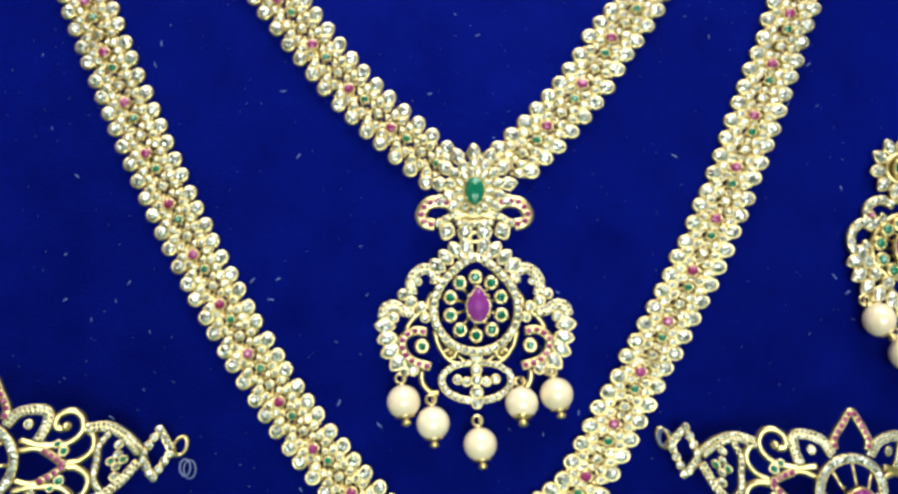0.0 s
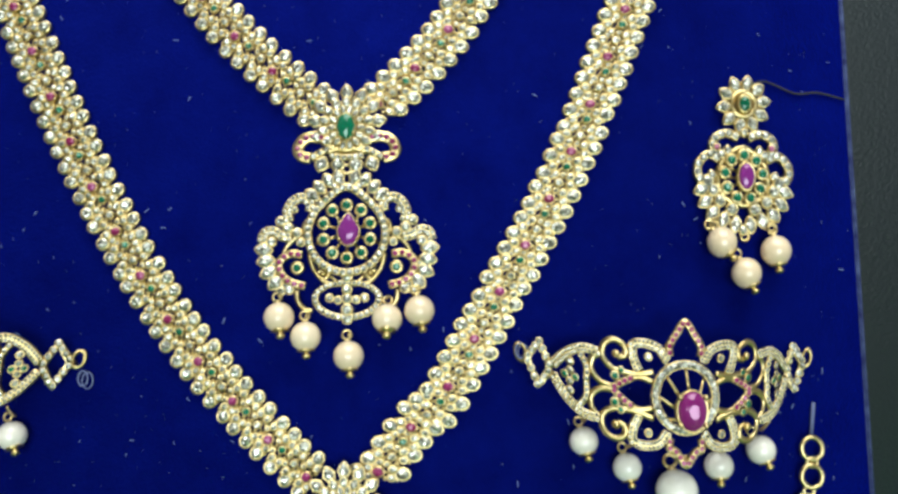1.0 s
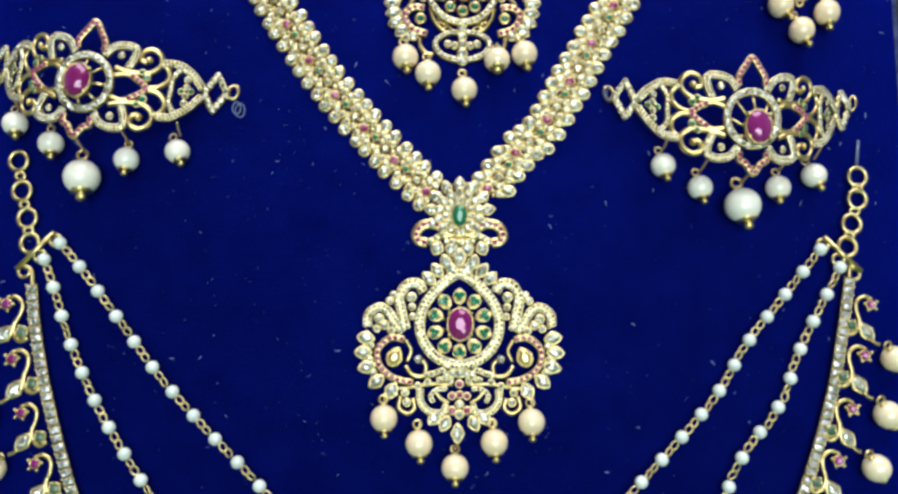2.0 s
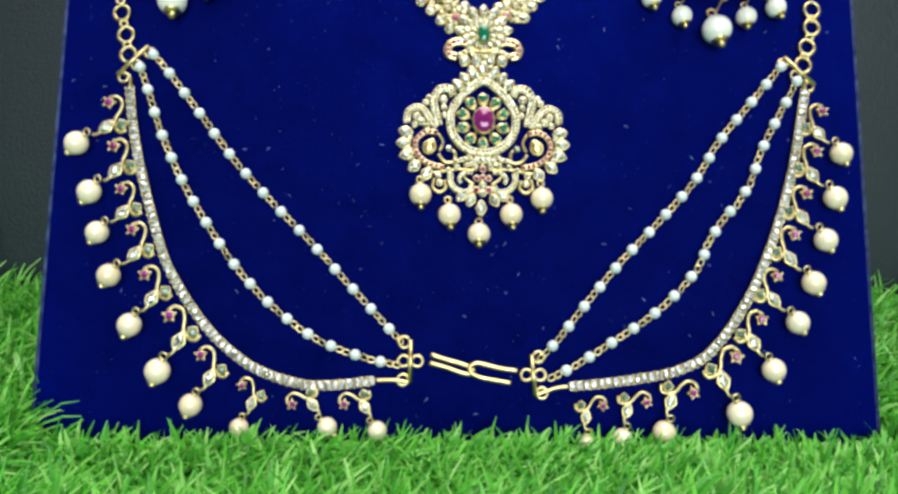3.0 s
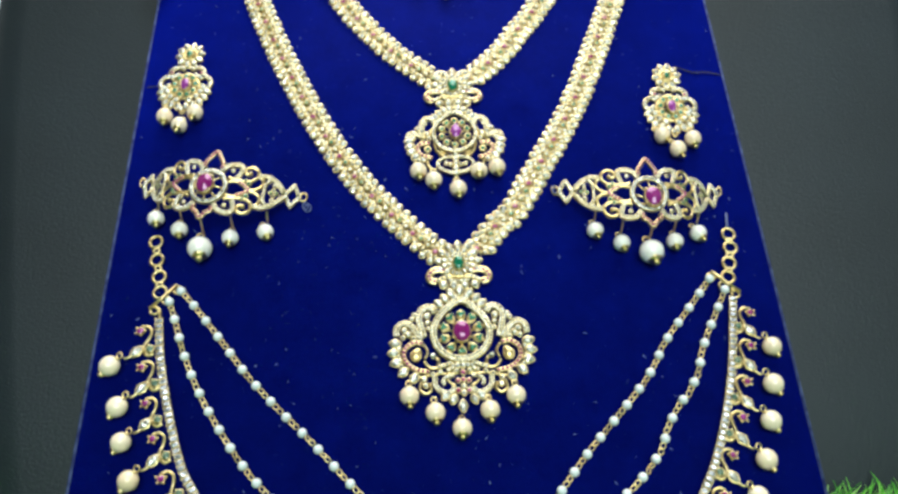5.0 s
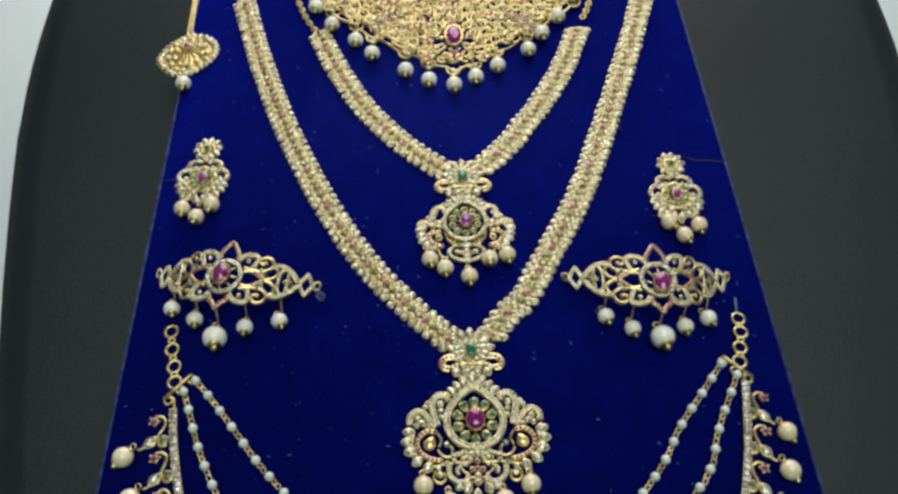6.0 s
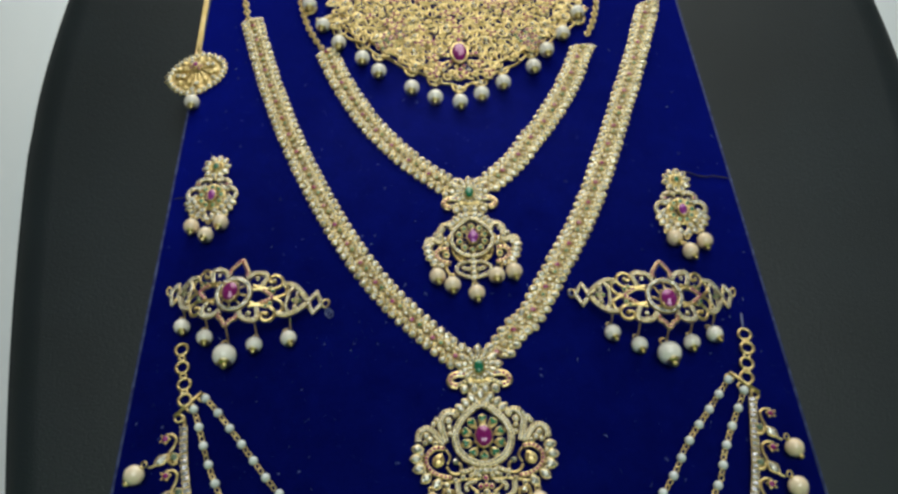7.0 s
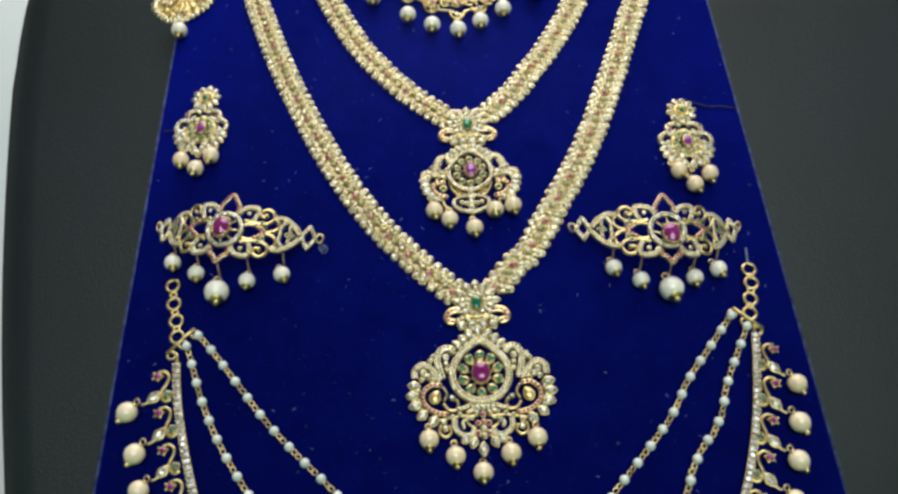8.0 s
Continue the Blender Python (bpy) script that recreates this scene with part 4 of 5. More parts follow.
# ---- armlets ----
def armlet(u, v, turn, bent, label, drops, sag, gem):
    """An openwork band, arched off the board; the side named by bent (+1 or -1) curls back towards it."""
    a = thing("armlet", u, v, label, "armlet", "pair of armlets", turn)

    def at(x, y):
        k = x * bent
        z = 15.5 - 0.0062 * x * x - (0.004 * max(0, k - 8) ** 2 if k > 0 else 0)
        xx = x if k <= 0 else bent * (k - 0.0020 * k * k)
        return xx * 0.915, y + sag * x * x, max(1.0, z)

    def bend(g):
        g.v = [(at(x, y)[0], at(x, y)[1], at(x, y)[2] + z) for x, y, z in g.v]
        g.stones = [(*at(x, y)[:2], at(x, y)[2] + z, r, mat) for x, y, z, r, mat in g.stones]
        return g

    def piece(name, g, label=""):
        return part(name, bend(g), a, label)

    g = Geo(); pave(g, circle(0, 0, 9.0, 24), 2.5, CZ, 0.4, smooth=False, closed=True, step=1.5); piece("stone_ring", g, "ring of white stones")
    gx, gy = gem
    g = Geo()
    for k in range(8):
        b = radians(45 * k)
        wire(g, [(gx + 3.5 * math.cos(b), gy + 4 * math.sin(b), 1.2), (8.2 * math.cos(b), 8.2 * math.sin(b), 0)], 0.45, 0.4, smooth=False)
    piece("spokes", g)
    g = Geo(); stone(g, gx, gy, 2.0, 4.4, 5.4, 0, "round", RUBY, n=18, height=2.4, rim=0.08)
    o = piece("ruby", g, "large oval magenta red stone")
    g = Geo(); prongs(g, gx, gy, 4.6, 5.3, 4, 0.9); bend(g); part("prong", g, o)
    for s in (1, -1):
        tip = 20.4 if s > 0 else 18.0
        g = Geo(); pave(g, [(-4.6, s * 11.0), (-4.8, s * 13.6), (-2.6, s * (tip - 3.2)), (0, s * tip), (2.6, s * (tip - 3.2)), (4.8, s * 13.6), (4.6, s * 11.0)], 2.2, PINK, 0.2, r=0.75, step=1.8)
        piece("leaf", g, "pointed leaf set with pink red stones")
    for m in (-1, 1):
        for s in (1, -1):
            g = Geo()
            pave(g, [(m * x, s * y) for x, y in ((5.4, 9.6), (8.0, 12.8), (12.4, 13.8), (15.4, 12.8), (15.2, 9.4), (13.6, 5.8))], 2.6, CZ, 0.1, rows=2)
            piece("inner_loop", g, "white stone loop")
            g = Geo()
            wire(g, [(m * x, s * y) for x, y in ((9.4, 6.2), (13.4, 5.2), (17.0, 5.0), (21.0, 5.4), (24.0, 8.0), (23.6, 11.6), (20.8, 13.4), (17.8, 12.2), (17.6, 9.6), (19.6, 8.8))], 0.95, 0.2)
            ball(g, m * 20.2, s * 9.6, 0.6, 1.3, GOLD, 8, 5)
            piece("scroll", g)
            g = Geo(); wire(g, [(m * x, s * y) for x, y in ((9.6, 3.6), (13.4, 4.4), (17.2, 3.0), (21.0, 0.0))], 0.9, 0.1)
            piece("side_leaf", g)
            g = Geo(); pave(g, [(m * x, s * y) for x, y in ((15.4, 4.0), (18.2, 2.4), (21.4, 0.0))], 2.0, PINK, 0.3, r=0.8, step=1.9)
            piece("side_leaf_tip", g, "leaf tip of pink red stones")
            g = Geo(); wire(g, [(m * x, s * y) for x, y in ((21.0, 0.4), (24.6, 1.0), (27.2, 3.6), (26.8, 7.0), (24.0, 9.0))], 0.95, 0.1)
            piece("vine", g)
            g = Geo(); pave(g, [(m * x, s * y) for x, y in ((25.2, 9.0), (30.0, 8.8), (34.6, 5.8), (38.4, 1.2))], 2.6, CZ, 0.2, rows=2)
            piece("end_leaf", g, "leaf of white stones")
            g = Geo(); pave(g, [(m * x, s * y) for x, y in ((28.6, 0.0), (28.6, 4.0), (30.6, 7.4))], 1.7, CZ, 0.2)
            piece("leaf_vein", g, "vein of white stones")
            for x, y, r, mat in ((20.6, 3.6, 1.0, GREEN), (18.8, 5.4, 0.8, GREEN), (11.0, 10.2, 0.9, CZ), (33.4, 4.0, 0.9, CZ)):
                g = Geo(); stone(g, m * x, s * y, 0.4, r, mat=mat)
                piece("clover_stone", g, "small white stone" if mat is CZ else "small green stone in gold")
        for k in range(4):
            g = Geo(); stone(g, m * 33.4 + 1.5 * math.cos(radians(90 * k)), 1.5 * math.sin(radians(90 * k)), 0.3, 0.85, mat=(GREEN, CZ)[k % 2], n=7)
            piece("floret_stone", g, "tiny green or white stone")
        g = Geo(); pave(g, [(m * 38.8, 0), (m * 42.4, 6.2), (m * 46.0, 0), (m * 42.4, -6.2), (m * 39.0, -0.3)], 2.3, CZ, 0.2, smooth=False)
        piece("end_diamond", g, "diamond of white stones")
        g = Geo(); ring_loop(g, m * 47.8, 0.6, 0.2, 1.7, 0.6, ry=2.4); piece("hook_ring", g)
    back = Matrix.Rotation(radians(-turn), 2)
    for i, (px, py) in enumerate(drops):
        q = back @ Vector((px - u, py - v))
        big = i == 2
        r = 5.9 if big else 4.1
        pearl(a, q.x, q.y, r, WPEARL, (12, 10, 8, 0, 22)[i] - turn, 26, z=r)
        g = Geo()
        top = at(q.x * 1.05, q.y)[2]
        wire(g, [(q.x, q.y + r * 1.35, r), (q.x, q.y + r * 1.35 + 1.6, (r + top) * 0.55), (q.x, q.y + r * 1.35 + 3.0, top)], 0.5)
        part("jump_ring", g, a)
    return a


chair()
short_pendant()
long_pendant()
n = necklace("short_necklace", 0, 300, "short gold strand of white, ruby and green stones")
strand(n, SHORT_L, 9, 5.2, 1)
strand(n, SHORT_R, 33, 5.1, width=1.16)
chain(n, [(-89, 133), (-94, 142), (-99, 154), (-103, 167), (-107, 186)], 2.2, 0.55, z=2.5)
chain(n, [(84, 137), (89, 148), (94, 166), (97, 186)], 2.2, 0.55, z=2.5)
n = necklace("long_necklace", 0, 250, "long gold strand of white, ruby and green stones")
strand(n, LONG_L, 9, 5.02)
strand(n, LONG_R, 35, 5.14, width=1.18)
chain(n, [(-139.5, 213), (-142, 223), (-145.5, 241)], 2.4, 0.6, z=2.5)
earring(118, 310.4, -3, "gold drop earring with emerald flower and three cream pearls", ((-7.0, -39.0, 35, 20), (0.2, -47.2, 25, 15), (8.9, -40.8, 8, 8)))
earring(-145.3, 333.5, -1, "gold drop earring with ruby centre and three cream pearls", ((-7.2, -41.4, 5, 20), (1.4, -47.0, -4, 45), (8.7, -39.2, -8, 30)))
armlet(93.1, 225.8, -2, 1, "gold openwork armlet with large ruby and hanging pearls", [(67.0, 213.1), (79.1, 205.6), (92.4, 199.3), (105.1, 205.7), (117.3, 209.9)], 0.0046, (1.0, -3.4))
armlet(-121.9, 236.9, -8, -1, "gold openwork armlet with large ruby and white pearls", [(-149.2, 226.3), (-136.9, 219.6), (-125.2, 207.9), (-111.6, 214.3), (-94.8, 217.1)], 0.0030, (-0.9, -0.4))



# ---- waist chain ----
def charm_parts(side):
    """Wire scroll, ruby star, white leaf and smoky square of one hanging charm; the ruby is the origin."""
    s = side
    w = Geo()
    wire(w, [(s * x, y) for x, y in ((-0.8, 1.6), (1.6, 3.0), (4.4, 1.6), (5.0, -1.6), (4.6, -4.6), (5.8, -7.6), (8.2, -8.8), (10.2, -7.2))], 0.7, 1.2)
    wire(w, [(s * x, y) for x, y in ((4.8, -2.8), (4.4, -5.0), (3.4, -7.0))], 0.5, 1.2)
    wire(w, [(s * x, y) for x, y in ((2.2, -11.2), (0.8, -12.8), (-0.4, -13.4))], 0.6, 1.6)
    r = Geo(); stone(r, 0, 0, 1.0, 1.5, mat=RUBY, n=8, height=1.1, rim=0.12); prongs(r, 0, 0, 2.0, 2.2, 5, 0.6, 18)
    l = Geo(); stone(l, s * 3.0, -8.8, 0.9, 1.9, 3.0, -s * 28, "marquise", CZ, height=1.0, rim=0.3)
    q = Geo(); stone(q, s * 7.9, -5.9, 1.2, 1.5, mat=SMOKE, kind="square", n=8, height=1.0, rim=0.16); prongs(q, s * 7.9, -5.9, 2.3, 1.9, 4, 0.5)
    return [(n, g.mesh(n, 0.001), lab) for n, g, lab in (("scroll_wire", w, ""), ("ruby_star", r, "small pink red stone"), ("white_leaf", l, "white marquise stone"), ("green_square", q, "smoky green square stone"))]


def waist_chain():
    c = thing("waist_chain", 0, 0, "gold waist chain with pearl strands and hanging pearl charms", "waist chain", lift=1.2)
    for pts in (WAIST_L, WAIST_R):
        path = smooth_path(pts, 12)
        for i, (p, d) in enumerate(along(path, 2.75)):
            g = BAGUETTE[i % 3]
            ob = new("strip_stone", g)
            ob.parent = c
            ob.matrix_basis = pose(p.x / 1000, p.y / 1000, 0.001, 0, random.uniform(-5, 5), math.degrees(math.atan2(d.y, d.x)) + random.uniform(-4, 4))
    for rubies, pearls, s in ((CHARM_RUBIES_L, CHARM_PEARLS_L, 1), (CHARM_RUBIES_R, CHARM_PEARLS_R, -1)):
        meshes = charm_parts(s)
        for (rx, ry), (px, py) in zip(rubies, pearls):
            own = math.atan2(-18.5, -s * 3.6)
            turn = math.degrees(math.atan2(py - ry, px - rx) - own)
            far = math.hypot(px - rx, py - ry)
            k = min(1.12, max(0.82, far / 18.8))
            e = new("charm")
            e.parent = c
            e.matrix_basis = pose(rx / 1000, ry / 1000, 0.0006, 0, 0, turn) @ Matrix.Diagonal((k, k, 1, 1))
            for n, me, lab in meshes:
                o = new(n, me)
                o.parent = e
                if lab:
                    o["label"] = lab
            body, cap, loop = pearl_mesh(4.3, PEARL)
            o = new("pearl", body)
            o.parent = e
            o.matrix_basis = pose(-s * 3.6 / 1000 , -0.0185, 0.0032, 24, 0, -s * 30)
            for n, me in (("cap", cap), ("loop", loop)):
                q = new(n, me)
                q.parent = e
                q.matrix_basis = o.matrix_basis
    for pts in (INNER_L, MIDDLE_L, INNER_R, MIDDLE_R):
        path = smooth_path(pts, 12)
        for i, (p, d) in enumerate(along(path, 9.8, 0.25)):
            turn = math.degrees(math.atan2(d.y, d.x))
            o = new("pearl_bead", BEAD_MESH)
            o.parent = c
            o.matrix_basis = pose(p.x / 1000, p.y / 1000, 0.0022, 0, 0, turn + random.uniform(-8, 8))
            for k in (-1.3, 1.3):
                q = new("wire_link", LINK_MESH)
                q.parent = c
                mid = p + d * (4.9 + k)
                q.matrix_basis = pose(mid.x / 1000, mid.y / 1000, 0.0022, random.uniform(-35, 35), random.uniform(-15, 15), turn + random.uniform(-14, 14))
    for (a, b), three in ((BAR_L, RINGS_L), (BAR_R, RINGS_R)):
        g = Geo(); wire(g, [a, b], 0.9, 1.6, smooth=False)
        part("spacer_bar", g, c, "gold spacer bar")
        for f in (0.08, 0.5, 0.92):
            x, y = a[0] + (b[0] - a[0]) * f, a[1] + (b[1] - a[1]) * f
            sx = 1 if a[0] < 0 else -1
            g = Geo(); ring_loop(g, x + sx * 1.4, y - 1.8, 1.2, 1.9, 0.6)
            part("spacer_ring", g, c)
        for i, (x, y) in enumerate(three):
            g = Geo(); ring_loop(g, x, y, 1.2 + 0.3 * (i % 2), 3.0, 0.75, n=16, ry=3.2)
            part("chain_ring", g, c, "round gold ring")
            if i:
                g = Geo(); ring_loop(g, (x + three[i - 1][0]) / 2, (y + three[i - 1][1]) / 2, 1.4, 1.5, 0.6, ry=1.2)
                part("chain_ring", g, c)
    for a, b in (CLASP_BAR_L, CLASP_BAR_R):
        g = Geo(); wire(g, [a, b], 0.9, 1.6, smooth=False)
        part("spacer_bar", g, c, "gold spacer bar")
        s = 1 if a[0] < 0 else -1
        for f in (0.06, 0.5, 0.94):
            x, y = a[0] + (b[0] - a[0]) * f, a[1] + (b[1] - a[1]) * f
            for k in ((-1, 1) if f == 0.5 else (-1,)):
                g = Geo(); ring_loop(g, x + k * s * 2.6, y, 1.2, 2.1, 0.6)
                part("spacer_ring", g, c)
    for pts in ([WAIST_L[-1], (-34, 59.4), CLASP_BAR_L[1]], [WAIST_R[-1], (27, 57.0), CLASP_BAR_R[1]], [WAIST_L[0], (WAIST_L[0][0] - 0.6, WAIST_L[0][1] + 4.5), (BAR_L[0][0] + 2.4, BAR_L[0][1] + 1.0)], [WAIST_R[0], (WAIST_R[0][0] + 0.6, WAIST_R[0][1] + 4.0), (BAR_R[0][0] - 2.4, BAR_R[0][1] + 1.4)]):
        g = Geo(); wire(g, pts, 0.8, 1.2)
        part("end_link", g, c, "gold end link")
    # S hook between the two ends
    (x0, y0), (x1, y1), (x2, y2) = HOOK
    g = Geo(); wire(g, [(x0 + 2.6, y0 + 2.6), (x0 + 9, y0 + 0.6), (x1 - 2.2, y1 + 0.4), (x1 + 0.2, y1 - 1.6), (x1 - 2.4, y1 - 2.8), (x0 + 9, y0 - 2.4), (x0 + 2.2, y0 - 0.6)], 0.95, 1.8)
    part("hook", g, c, "gold hook clasp")
    g = Geo(); wire(g, [(x2 - 1.4, y2 + 1.6), (x2 - 8, y2 + 2.4), (x1 + 1.4, y1 + 1.4), (x1 - 1.4, y1 - 0.8), (x1 + 1.6, y1 - 3.6), (x2 - 9, y2 - 2.2), (x2 - 4.0, y2 - 3.0)], 0.95, 2.6)
    part("hook", g, c, "gold hook clasp")


def baguettes():
    out = []
    rng = random.Random(8)
    for k in range(3):
        g = Geo()
        stone(g, 0, 0, 0, 1.1, 1.55, rng.uniform(-3, 3), "square", CRYSTAL, n=8, height=1.3, rim=0.04)
        for s in (-1, 1):
            ball(g, -1.3, s * 1.7, 1.1, 0.42, GOLD, 6, 4)
        out.append(g.mesh("strip_stone", 0.001))
    return out


BAGUETTE = baguettes()
g = Geo(); ball(g, 0, 0, 0, 2.15, BEAD, 14, 9)
BEAD_MESH = g.mesh("pearl_bead", 0.001)
g = Geo()
ring_loop(g, 0, 0, 0, 1.6, 0.33, n=12, ry=1.05)
LINK_MESH = g.mesh("wire_link", 0.001)
waist_chain()


# ---- choker ----
def choker_motifs():
    """Shared pieces of the openwork: leaves, curls and small flowers, about 8 mm long."""
    out = {}
    for kind in ("leaf", "curl", "white", "pink", "colour"):
        g = Geo()
        if kind in ("leaf", "white"):
            for s in (-1, 1):
                wire(g, [(0, -4.6), (s * 2.4, -2.0), (s * 2.6, 1.2), (0, 4.8)], 0.75, 0.9, per=3)
            wire(g, [(0, -4.6), (0.4, 0), (0, 4.4)], 0.5, 0.9, per=3)
            for s in (-1, 1):
                wire(g, [(s * 3.0, 3.6), (s * 4.6, 1.4), (s * 3.6, -1.4)], 0.6, 0.7, per=3)
            if kind == "white":
                stone(g, 0.2, 1.0, 0.9, 1.2, 1.7, mat=CZ, n=8)
                stone(g, 0, -2.4, 0.9, 0.9, mat=CZ, n=7)
        elif kind == "curl":
            scroll(g, 1.4, 1.0, 2.9, 1.3, 200, 1, 0.7, 1.0)
            wire(g, [(-1.4, 0.2), (-3.4, -2.0), (-2.0, -4.6), (1.6, -4.2)], 0.75, 0.9, per=3)
            stone(g, -3.2, 2.8, 0.8, 0.95, mat=CZ, n=7)
            ball(g, 3.6, -3.2, 1.0, 1.0, GOLD, 7, 5)
        else:
            for k in range(6):
                a = radians(60 * k)
                mat = (PINK, GREEN, RUBY)[k % 3] if kind == "colour" else (GOLD, PINK)[k % 2]
                stone(g, 2.7 * math.cos(a), 2.7 * math.sin(a), 0.9, 1.0, 1.35, 60 * k - 90, "round", mat, n=7, rim=0.25)
            stone(g, 0, 0, 1.3, 1.1, mat=PINK if kind == "pink" else GOLD, n=8)
            wire(g, [(-3.8, -3.4), (0, -4.8), (3.8, -3.4)], 0.6, 0.8, per=3)
        out[kind] = g.mesh("open_leaf", 0.001)
    return out


def choker():
    c = thing("choker", -0.2, 420.2, "wide gold openwork choker with ruby centre and pearl fringe", "choker", lift=0.8)

    def edge(x):
        """Lower edge of the plate at x."""
        k = abs(x)
        return -31 + 0.47 * k + 0.0035 * k * k + 1.2 * math.sin(k * 0.32)

    rng = random.Random(4)
    motifs = choker_motifs()
    row = 0
    y = -25.0
    while y < 78:
        x0 = -88 + (4.2 if row % 2 else 0)
        for i in range(22):
            x = x0 + i * 8.4 + rng.uniform(-0.9, 0.9)
            if abs(x) > 88 or y < edge(x) + 3.6 or math.hypot(x, y * 0.65) < 9.5:
                continue
            side = abs(abs(x) - 42)
            pick = rng.random()
            kind = "colour" if side < 10 and 2 < y < 26 and pick < 0.6 else "pink" if pick < 0.2 else "leaf" if pick < 0.52 else "curl" if pick < 0.8 else "white"
            ob = new("open_leaf", motifs[kind])
            ob.parent = c
            lean = math.degrees(math.atan2(x, 62 - y * 0.3))
            ob.matrix_basis = pose(x / 1000, y / 1000, 0.0022 + 0.0012 * rng.random(), rng.uniform(-9, 9), rng.uniform(-9, 9), lean * (-0.8 if pick < 0.7 else 0.6) + rng.uniform(-28, 28))
        y += 7.3
        row += 1
    g = Geo()
    wire(g, [(x, edge(x) + 2.0) for x in range(-84, 85, 6)], 0.9, 2.0, per=3)
    wire(g, [(x, edge(x) + 9.0 + 2 * math.sin(x * 0.3)) for x in range(-80, 81, 8)], 0.7, 2.4, per=3)
    for s in (-1, 1):
        wire(g, [(s * x, y) for x, y in ((6, -5), (16, -9), (28, -6), (38, 0), (46, 10), (44, 20))], 0.8, 3.4)
        wire(g, [(s * x, y) for x, y in ((5, -8), (12, -14), (20, -13), (24, -8))], 0.8, 3.4)
        wire(g, [(s * x, y) for x, y in ((5, 10), (12, 18), (10, 28), (3, 30))], 0.8, 3.4)
        wire(g, [(s * x, y) for x, y in ((16, 6), (24, 14), (22, 26), (14, 30))], 0.8, 3.4)
    part("gold_border", g, c)
    for k in range(10):
        a = 36 * k
        set_stone("petal", c, 7.4 * math.cos(radians(a)), 11.0 * math.sin(radians(a)), 3.0, 1.2, mat=(PINK, GOLD)[k % 2])
    o = set_stone("ruby", c, 0, 0, 4.4, 5.0, 8.6, 0, "round", RUBY, "oval magenta red stone", n=16, height=2.0)
    g = Geo(); prongs(g, 0, 0, 6.6, 5.6, 4, 0.6); part("prong", g, o)
    for x, y, r in ((0, -14.0, 1.7), (-3.4, -17.0, 1.4), (3.4, -17.0, 1.4), (0, -20.4, 1.5), (-10.6, 1, 1.6), (10.6, 1, 1.6), (0, 14.0, 1.8), (-3.6, 17.4, 1.5), (3.6, 17.4, 1.5), (0, 22, 1.4)):
        set_stone("flower_stone", c, x, y, 2.6, r, mat=PINK)
    for s in (-1, 1):
        for k in range(6):
            a = radians(60 * k)
            set_stone("floret_stone", c, s * 42 + 3.6 * math.cos(a), 14 + 3.6 * math.sin(a), 3.0, 1.2, mat=(RUBY, GREEN)[k % 2])
    for x, y in CHOKER_PEARLS:
        g = Geo()
        px, py = x + 0.2, edge(x + 0.2) + 0.5
        wire(g, [(px - 4.6, py + 4.4), (px - 3.4, py - 0.4), (px, py - 2.6), (px + 3.4, py - 0.4), (px + 4.6, py + 4.4)], 0.8, 1.8, per=3)
        stone(g, px, py + 0.8, 1.4, 1.3, 1.9, mat=CZ, n=8)
        part("scallop", g, c)
        pearl(c, x + 0.2, y - 420.5, 4.9, WPEARL, random.uniform(-6, 6), random.uniform(5, 20), z=3.6, jump=2.4)


choker()


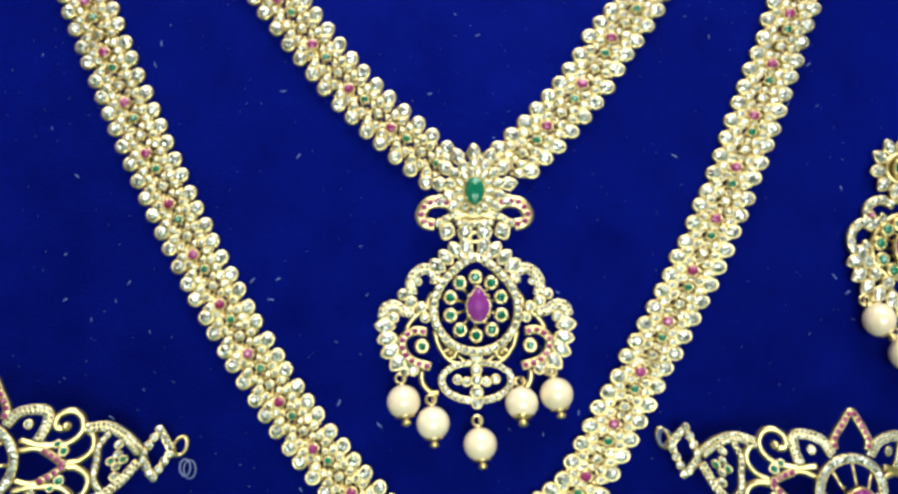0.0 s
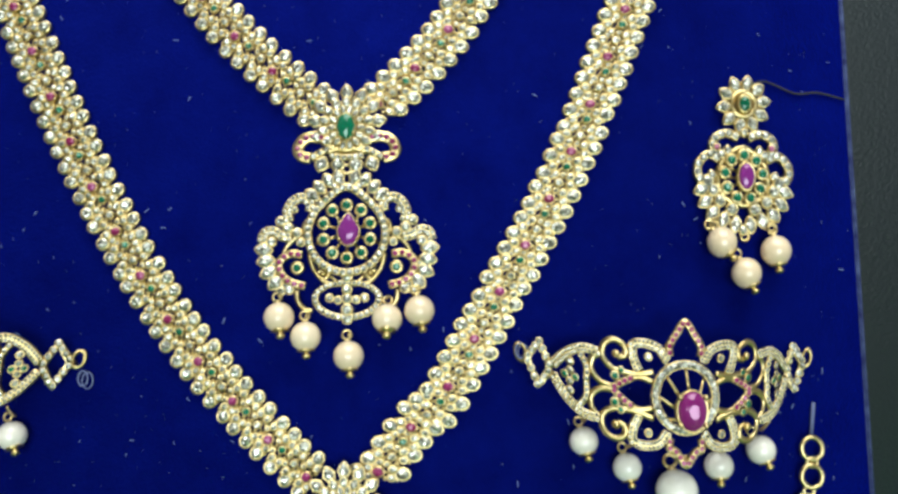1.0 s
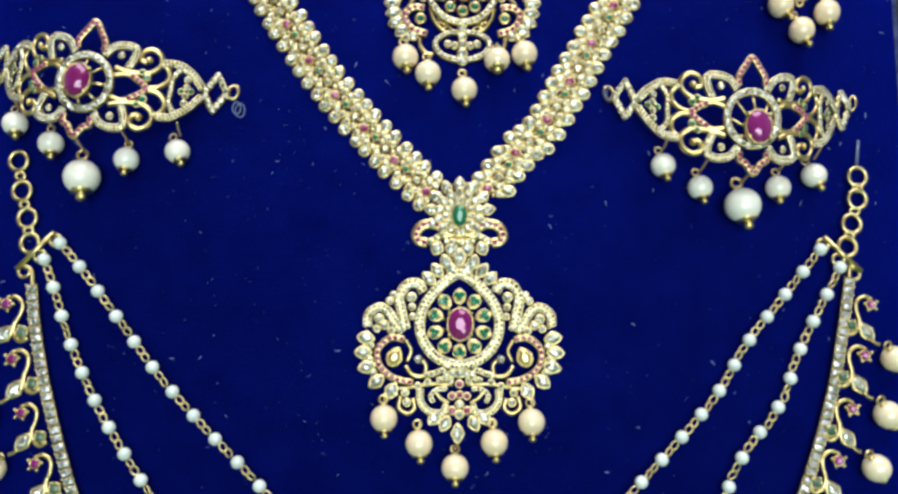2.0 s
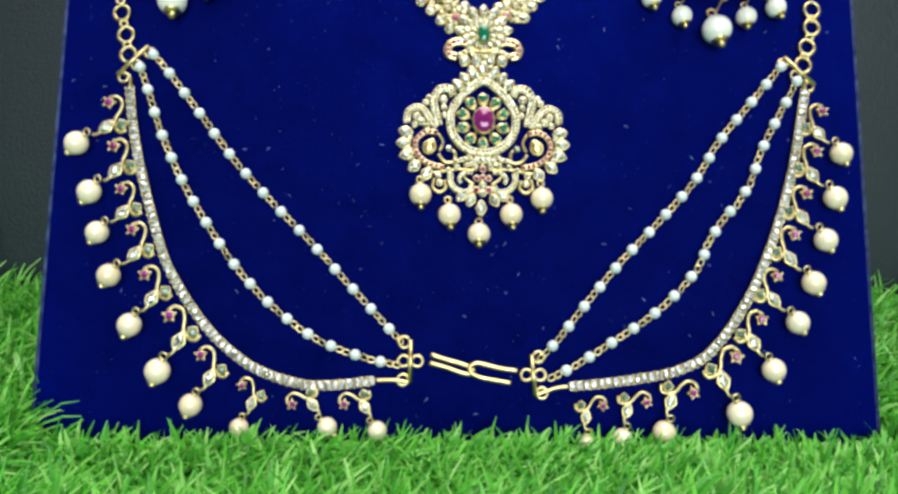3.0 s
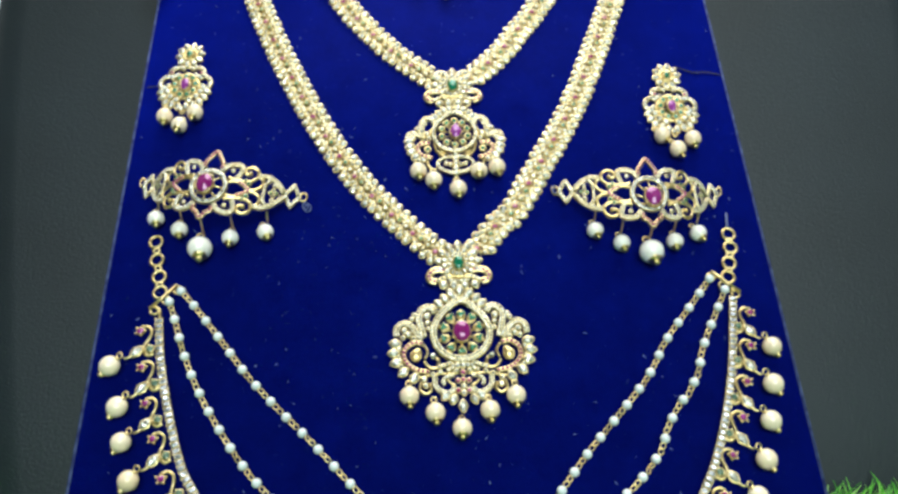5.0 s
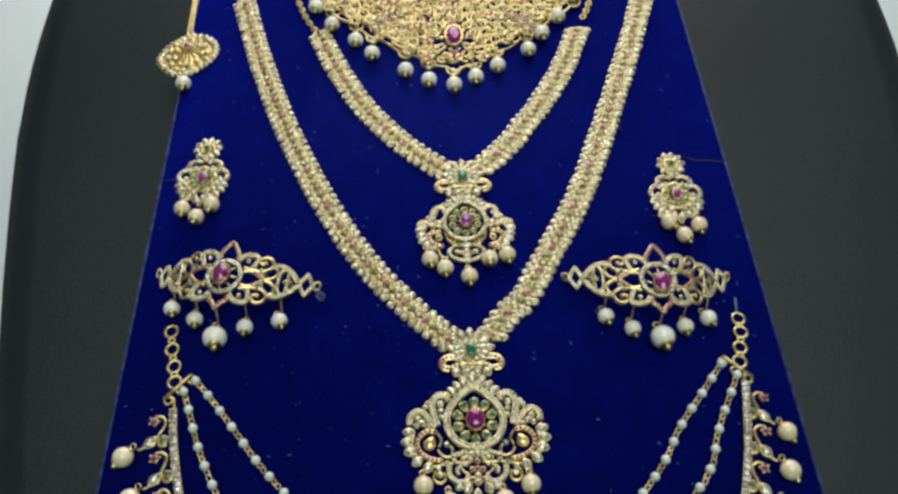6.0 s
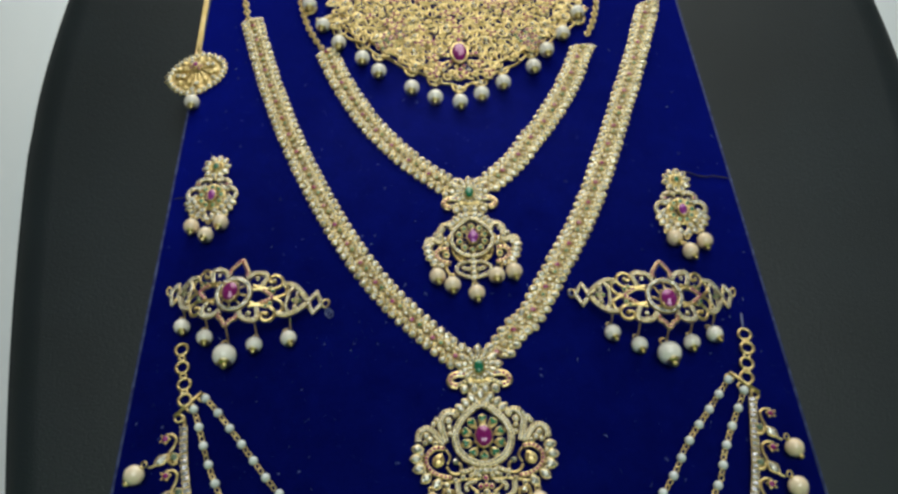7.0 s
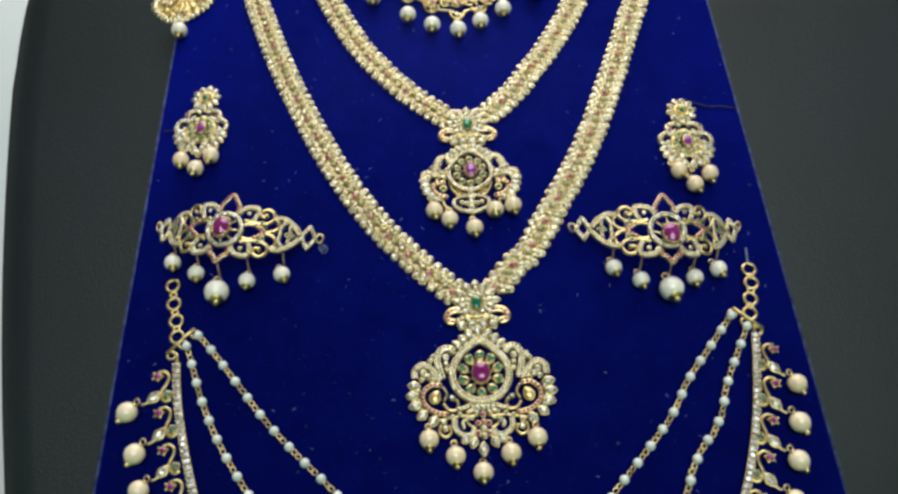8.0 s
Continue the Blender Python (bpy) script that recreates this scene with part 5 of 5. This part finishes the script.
# ---- forehead ornament ----
def tikka():
    t = thing("forehead_ornament", -168.4, 419.1, "small gold fan shaped forehead ornament with one pearl", "hair ornament")
    g = Geo()
    wire(g, [(-1.0, 16), (-2.4, 40), (-3.0, 66), (-3.4, 90)], 1.5, 1.4, flat=0.5)
    part("flat_chain", g, t, "flat gold chain")
    for i in range(26):
        g = Geo(); ring_loop(g, -1.6 - 0.024 * (i * 2.9), 15 + i * 2.9, 2.0, 1.5, 0.5, n=10, ry=1.6)
        part("chain_link", g, t)
    g = Geo(); ring_loop(g, -0.8, 15.4, 1.6, 1.6, 0.6); part("hinge_ring", g, t)
    g = Geo()
    edge = [(-18.0, -8.5), (-14.5, 1.0), (-9.0, 8.0), (-1.0, 13.0), (7.0, 12.5), (13.5, 8.5), (17.0, 0.5), (15.0, -8.5), (8.5, -16.5), (1.0, -21.5), (-6.0, -21.0), (-12.5, -16.0)]
    wire(g, edge + edge[:1], 1.1, 1.2)
    g.add([(x * 0.97, y * 0.97, 0.7) for x, y in edge], [list(range(len(edge)))], GOLD, False)
    for k in range(12):
        a = radians(30 * k + 10)
        wire(g, [(2.6 * math.cos(a), 1 + 2.6 * math.sin(a)), (7.5 * math.cos(a + 0.25), -2 + 11 * math.sin(a + 0.25)), (13.0 * math.cos(a), -3 + 16 * math.sin(a))], 0.7, 1.2)
    part("gold_lattice", g, t)
    for q, d in along(smooth_path(edge + edge[:1], 6), 3.6):
        petal(t, q.x, q.y, math.degrees(math.atan2(d.y, d.x)), 1.5, 2.1, 0.9)
    for k in range(9):
        a = 40 * k
        set_stone("flower_stone", t, 8.5 * math.cos(radians(a)), -3 + 10.6 * math.sin(radians(a)), 1.2, 1.5, mat=(GOLD, CZ)[k % 2])
    for k in range(14):
        a = 360 / 14 * k + 9
        set_stone("flower_stone", t, 11.6 * math.cos(radians(a)), -4 + 14.2 * math.sin(radians(a)), 0.8, 1.5, mat=(GOLD, CZ, GOLD)[k % 3])
    for k in range(7):
        a = 360 / 7 * k
        set_stone("petal", t, -1 + 3.2 * math.cos(radians(a)), 2 + 3.2 * math.sin(radians(a)), 2.0, 0.9, mat=(PINK, GOLD)[k % 2])
    set_stone("ruby", t, -1, 2, 2.6, 1.9, 2.3, 0, "round", RUBY, "small bright pink red stone", n=12)
    g = Geo(); ring_loop(g, 0.6, -25.6, 2.0, 1.3, 0.5); part("drop_ring", g, t)
    pearl(t, 2.0, -33, 4.7, WPEARL, 3, 15, z=4.8)


tikka()


# ---- threads, pins and lint on the velvet ----
def bits():
    g = Geo(); wire(g, [(119.9, 316.8, 2.0), (125.7, 318.1, 0.8), (134.4, 314.4, 0.6), (141.1, 314.6, 0.6), (149.3, 312.4, 0.5)], 0.32, mat=THREAD)
    o = thing("tie_thread", 0, 0, "dark thread tying the earring to the board edge", "thread")
    part("thread", g, o)
    g = Geo(); wire(g, [(-155, 314, 0.6), (-161, 313.6, 0.6), (-167.2, 313, 0.5)], 0.3, mat=THREAD)
    o = thing("tie_thread", 0, 0, "short dark thread at the velvet board edge", "thread")
    part("thread", g, o)
    (x0, y0), (x1, y1) = PIN
    g = Geo(); wire(g, [(x0, y0, 1.0), (x1, y1, 1.0)], 0.55, mat=NYLON, smooth=False)
    o = thing("nylon_loop", 0, 0, "clear nylon loop holding the waist chain ring", "loop")
    part("nylon_strand", g, o)
    for u, v in ((50.7, 238.2), (-75.2, 232.1)):
        o = thing("tie_loop", u, v, "crumpled clear nylon loop at the armlet end", "loop", "nylon loops")
        g = Geo()
        wire(g, circle(0, 0, 1.6, 10, ry=2.4), 0.22, 1.2, NYLON, smooth=False, closed=True)
        wire(g, circle(-1, 0.6, 1.4, 10, ry=2.2), 0.25, 2.0, NYLON, smooth=False, closed=True)
        part("nylon_strand", g, o)
    rng = random.Random(12)
    g = Geo()
    for i in range(1700):
        u, v = rng.uniform(-166, 148), rng.uniform(42, 500)
        big = rng.random() ** 9
        l = 0.12 + 0.8 * big
        a = rng.uniform(0, math.pi)
        b = a + rng.uniform(-0.4, 0.4)
        wire(g, [(u, v, 0.3), (u + l * math.cos(a), v + l * math.sin(a), 0.45), (u + l * math.cos(a) + l * math.cos(b), v + l * math.sin(a) + l * math.sin(b), 0.3)], 0.06 + 0.11 * big, mat=LINT, per=2, n=4)
    ob = solid("lint", g, None, board_at(0, 0), 0.001)
    tagged(ob, "pale lint specks scattered on the blue velvet", "lint", kind="stuff")


bits()
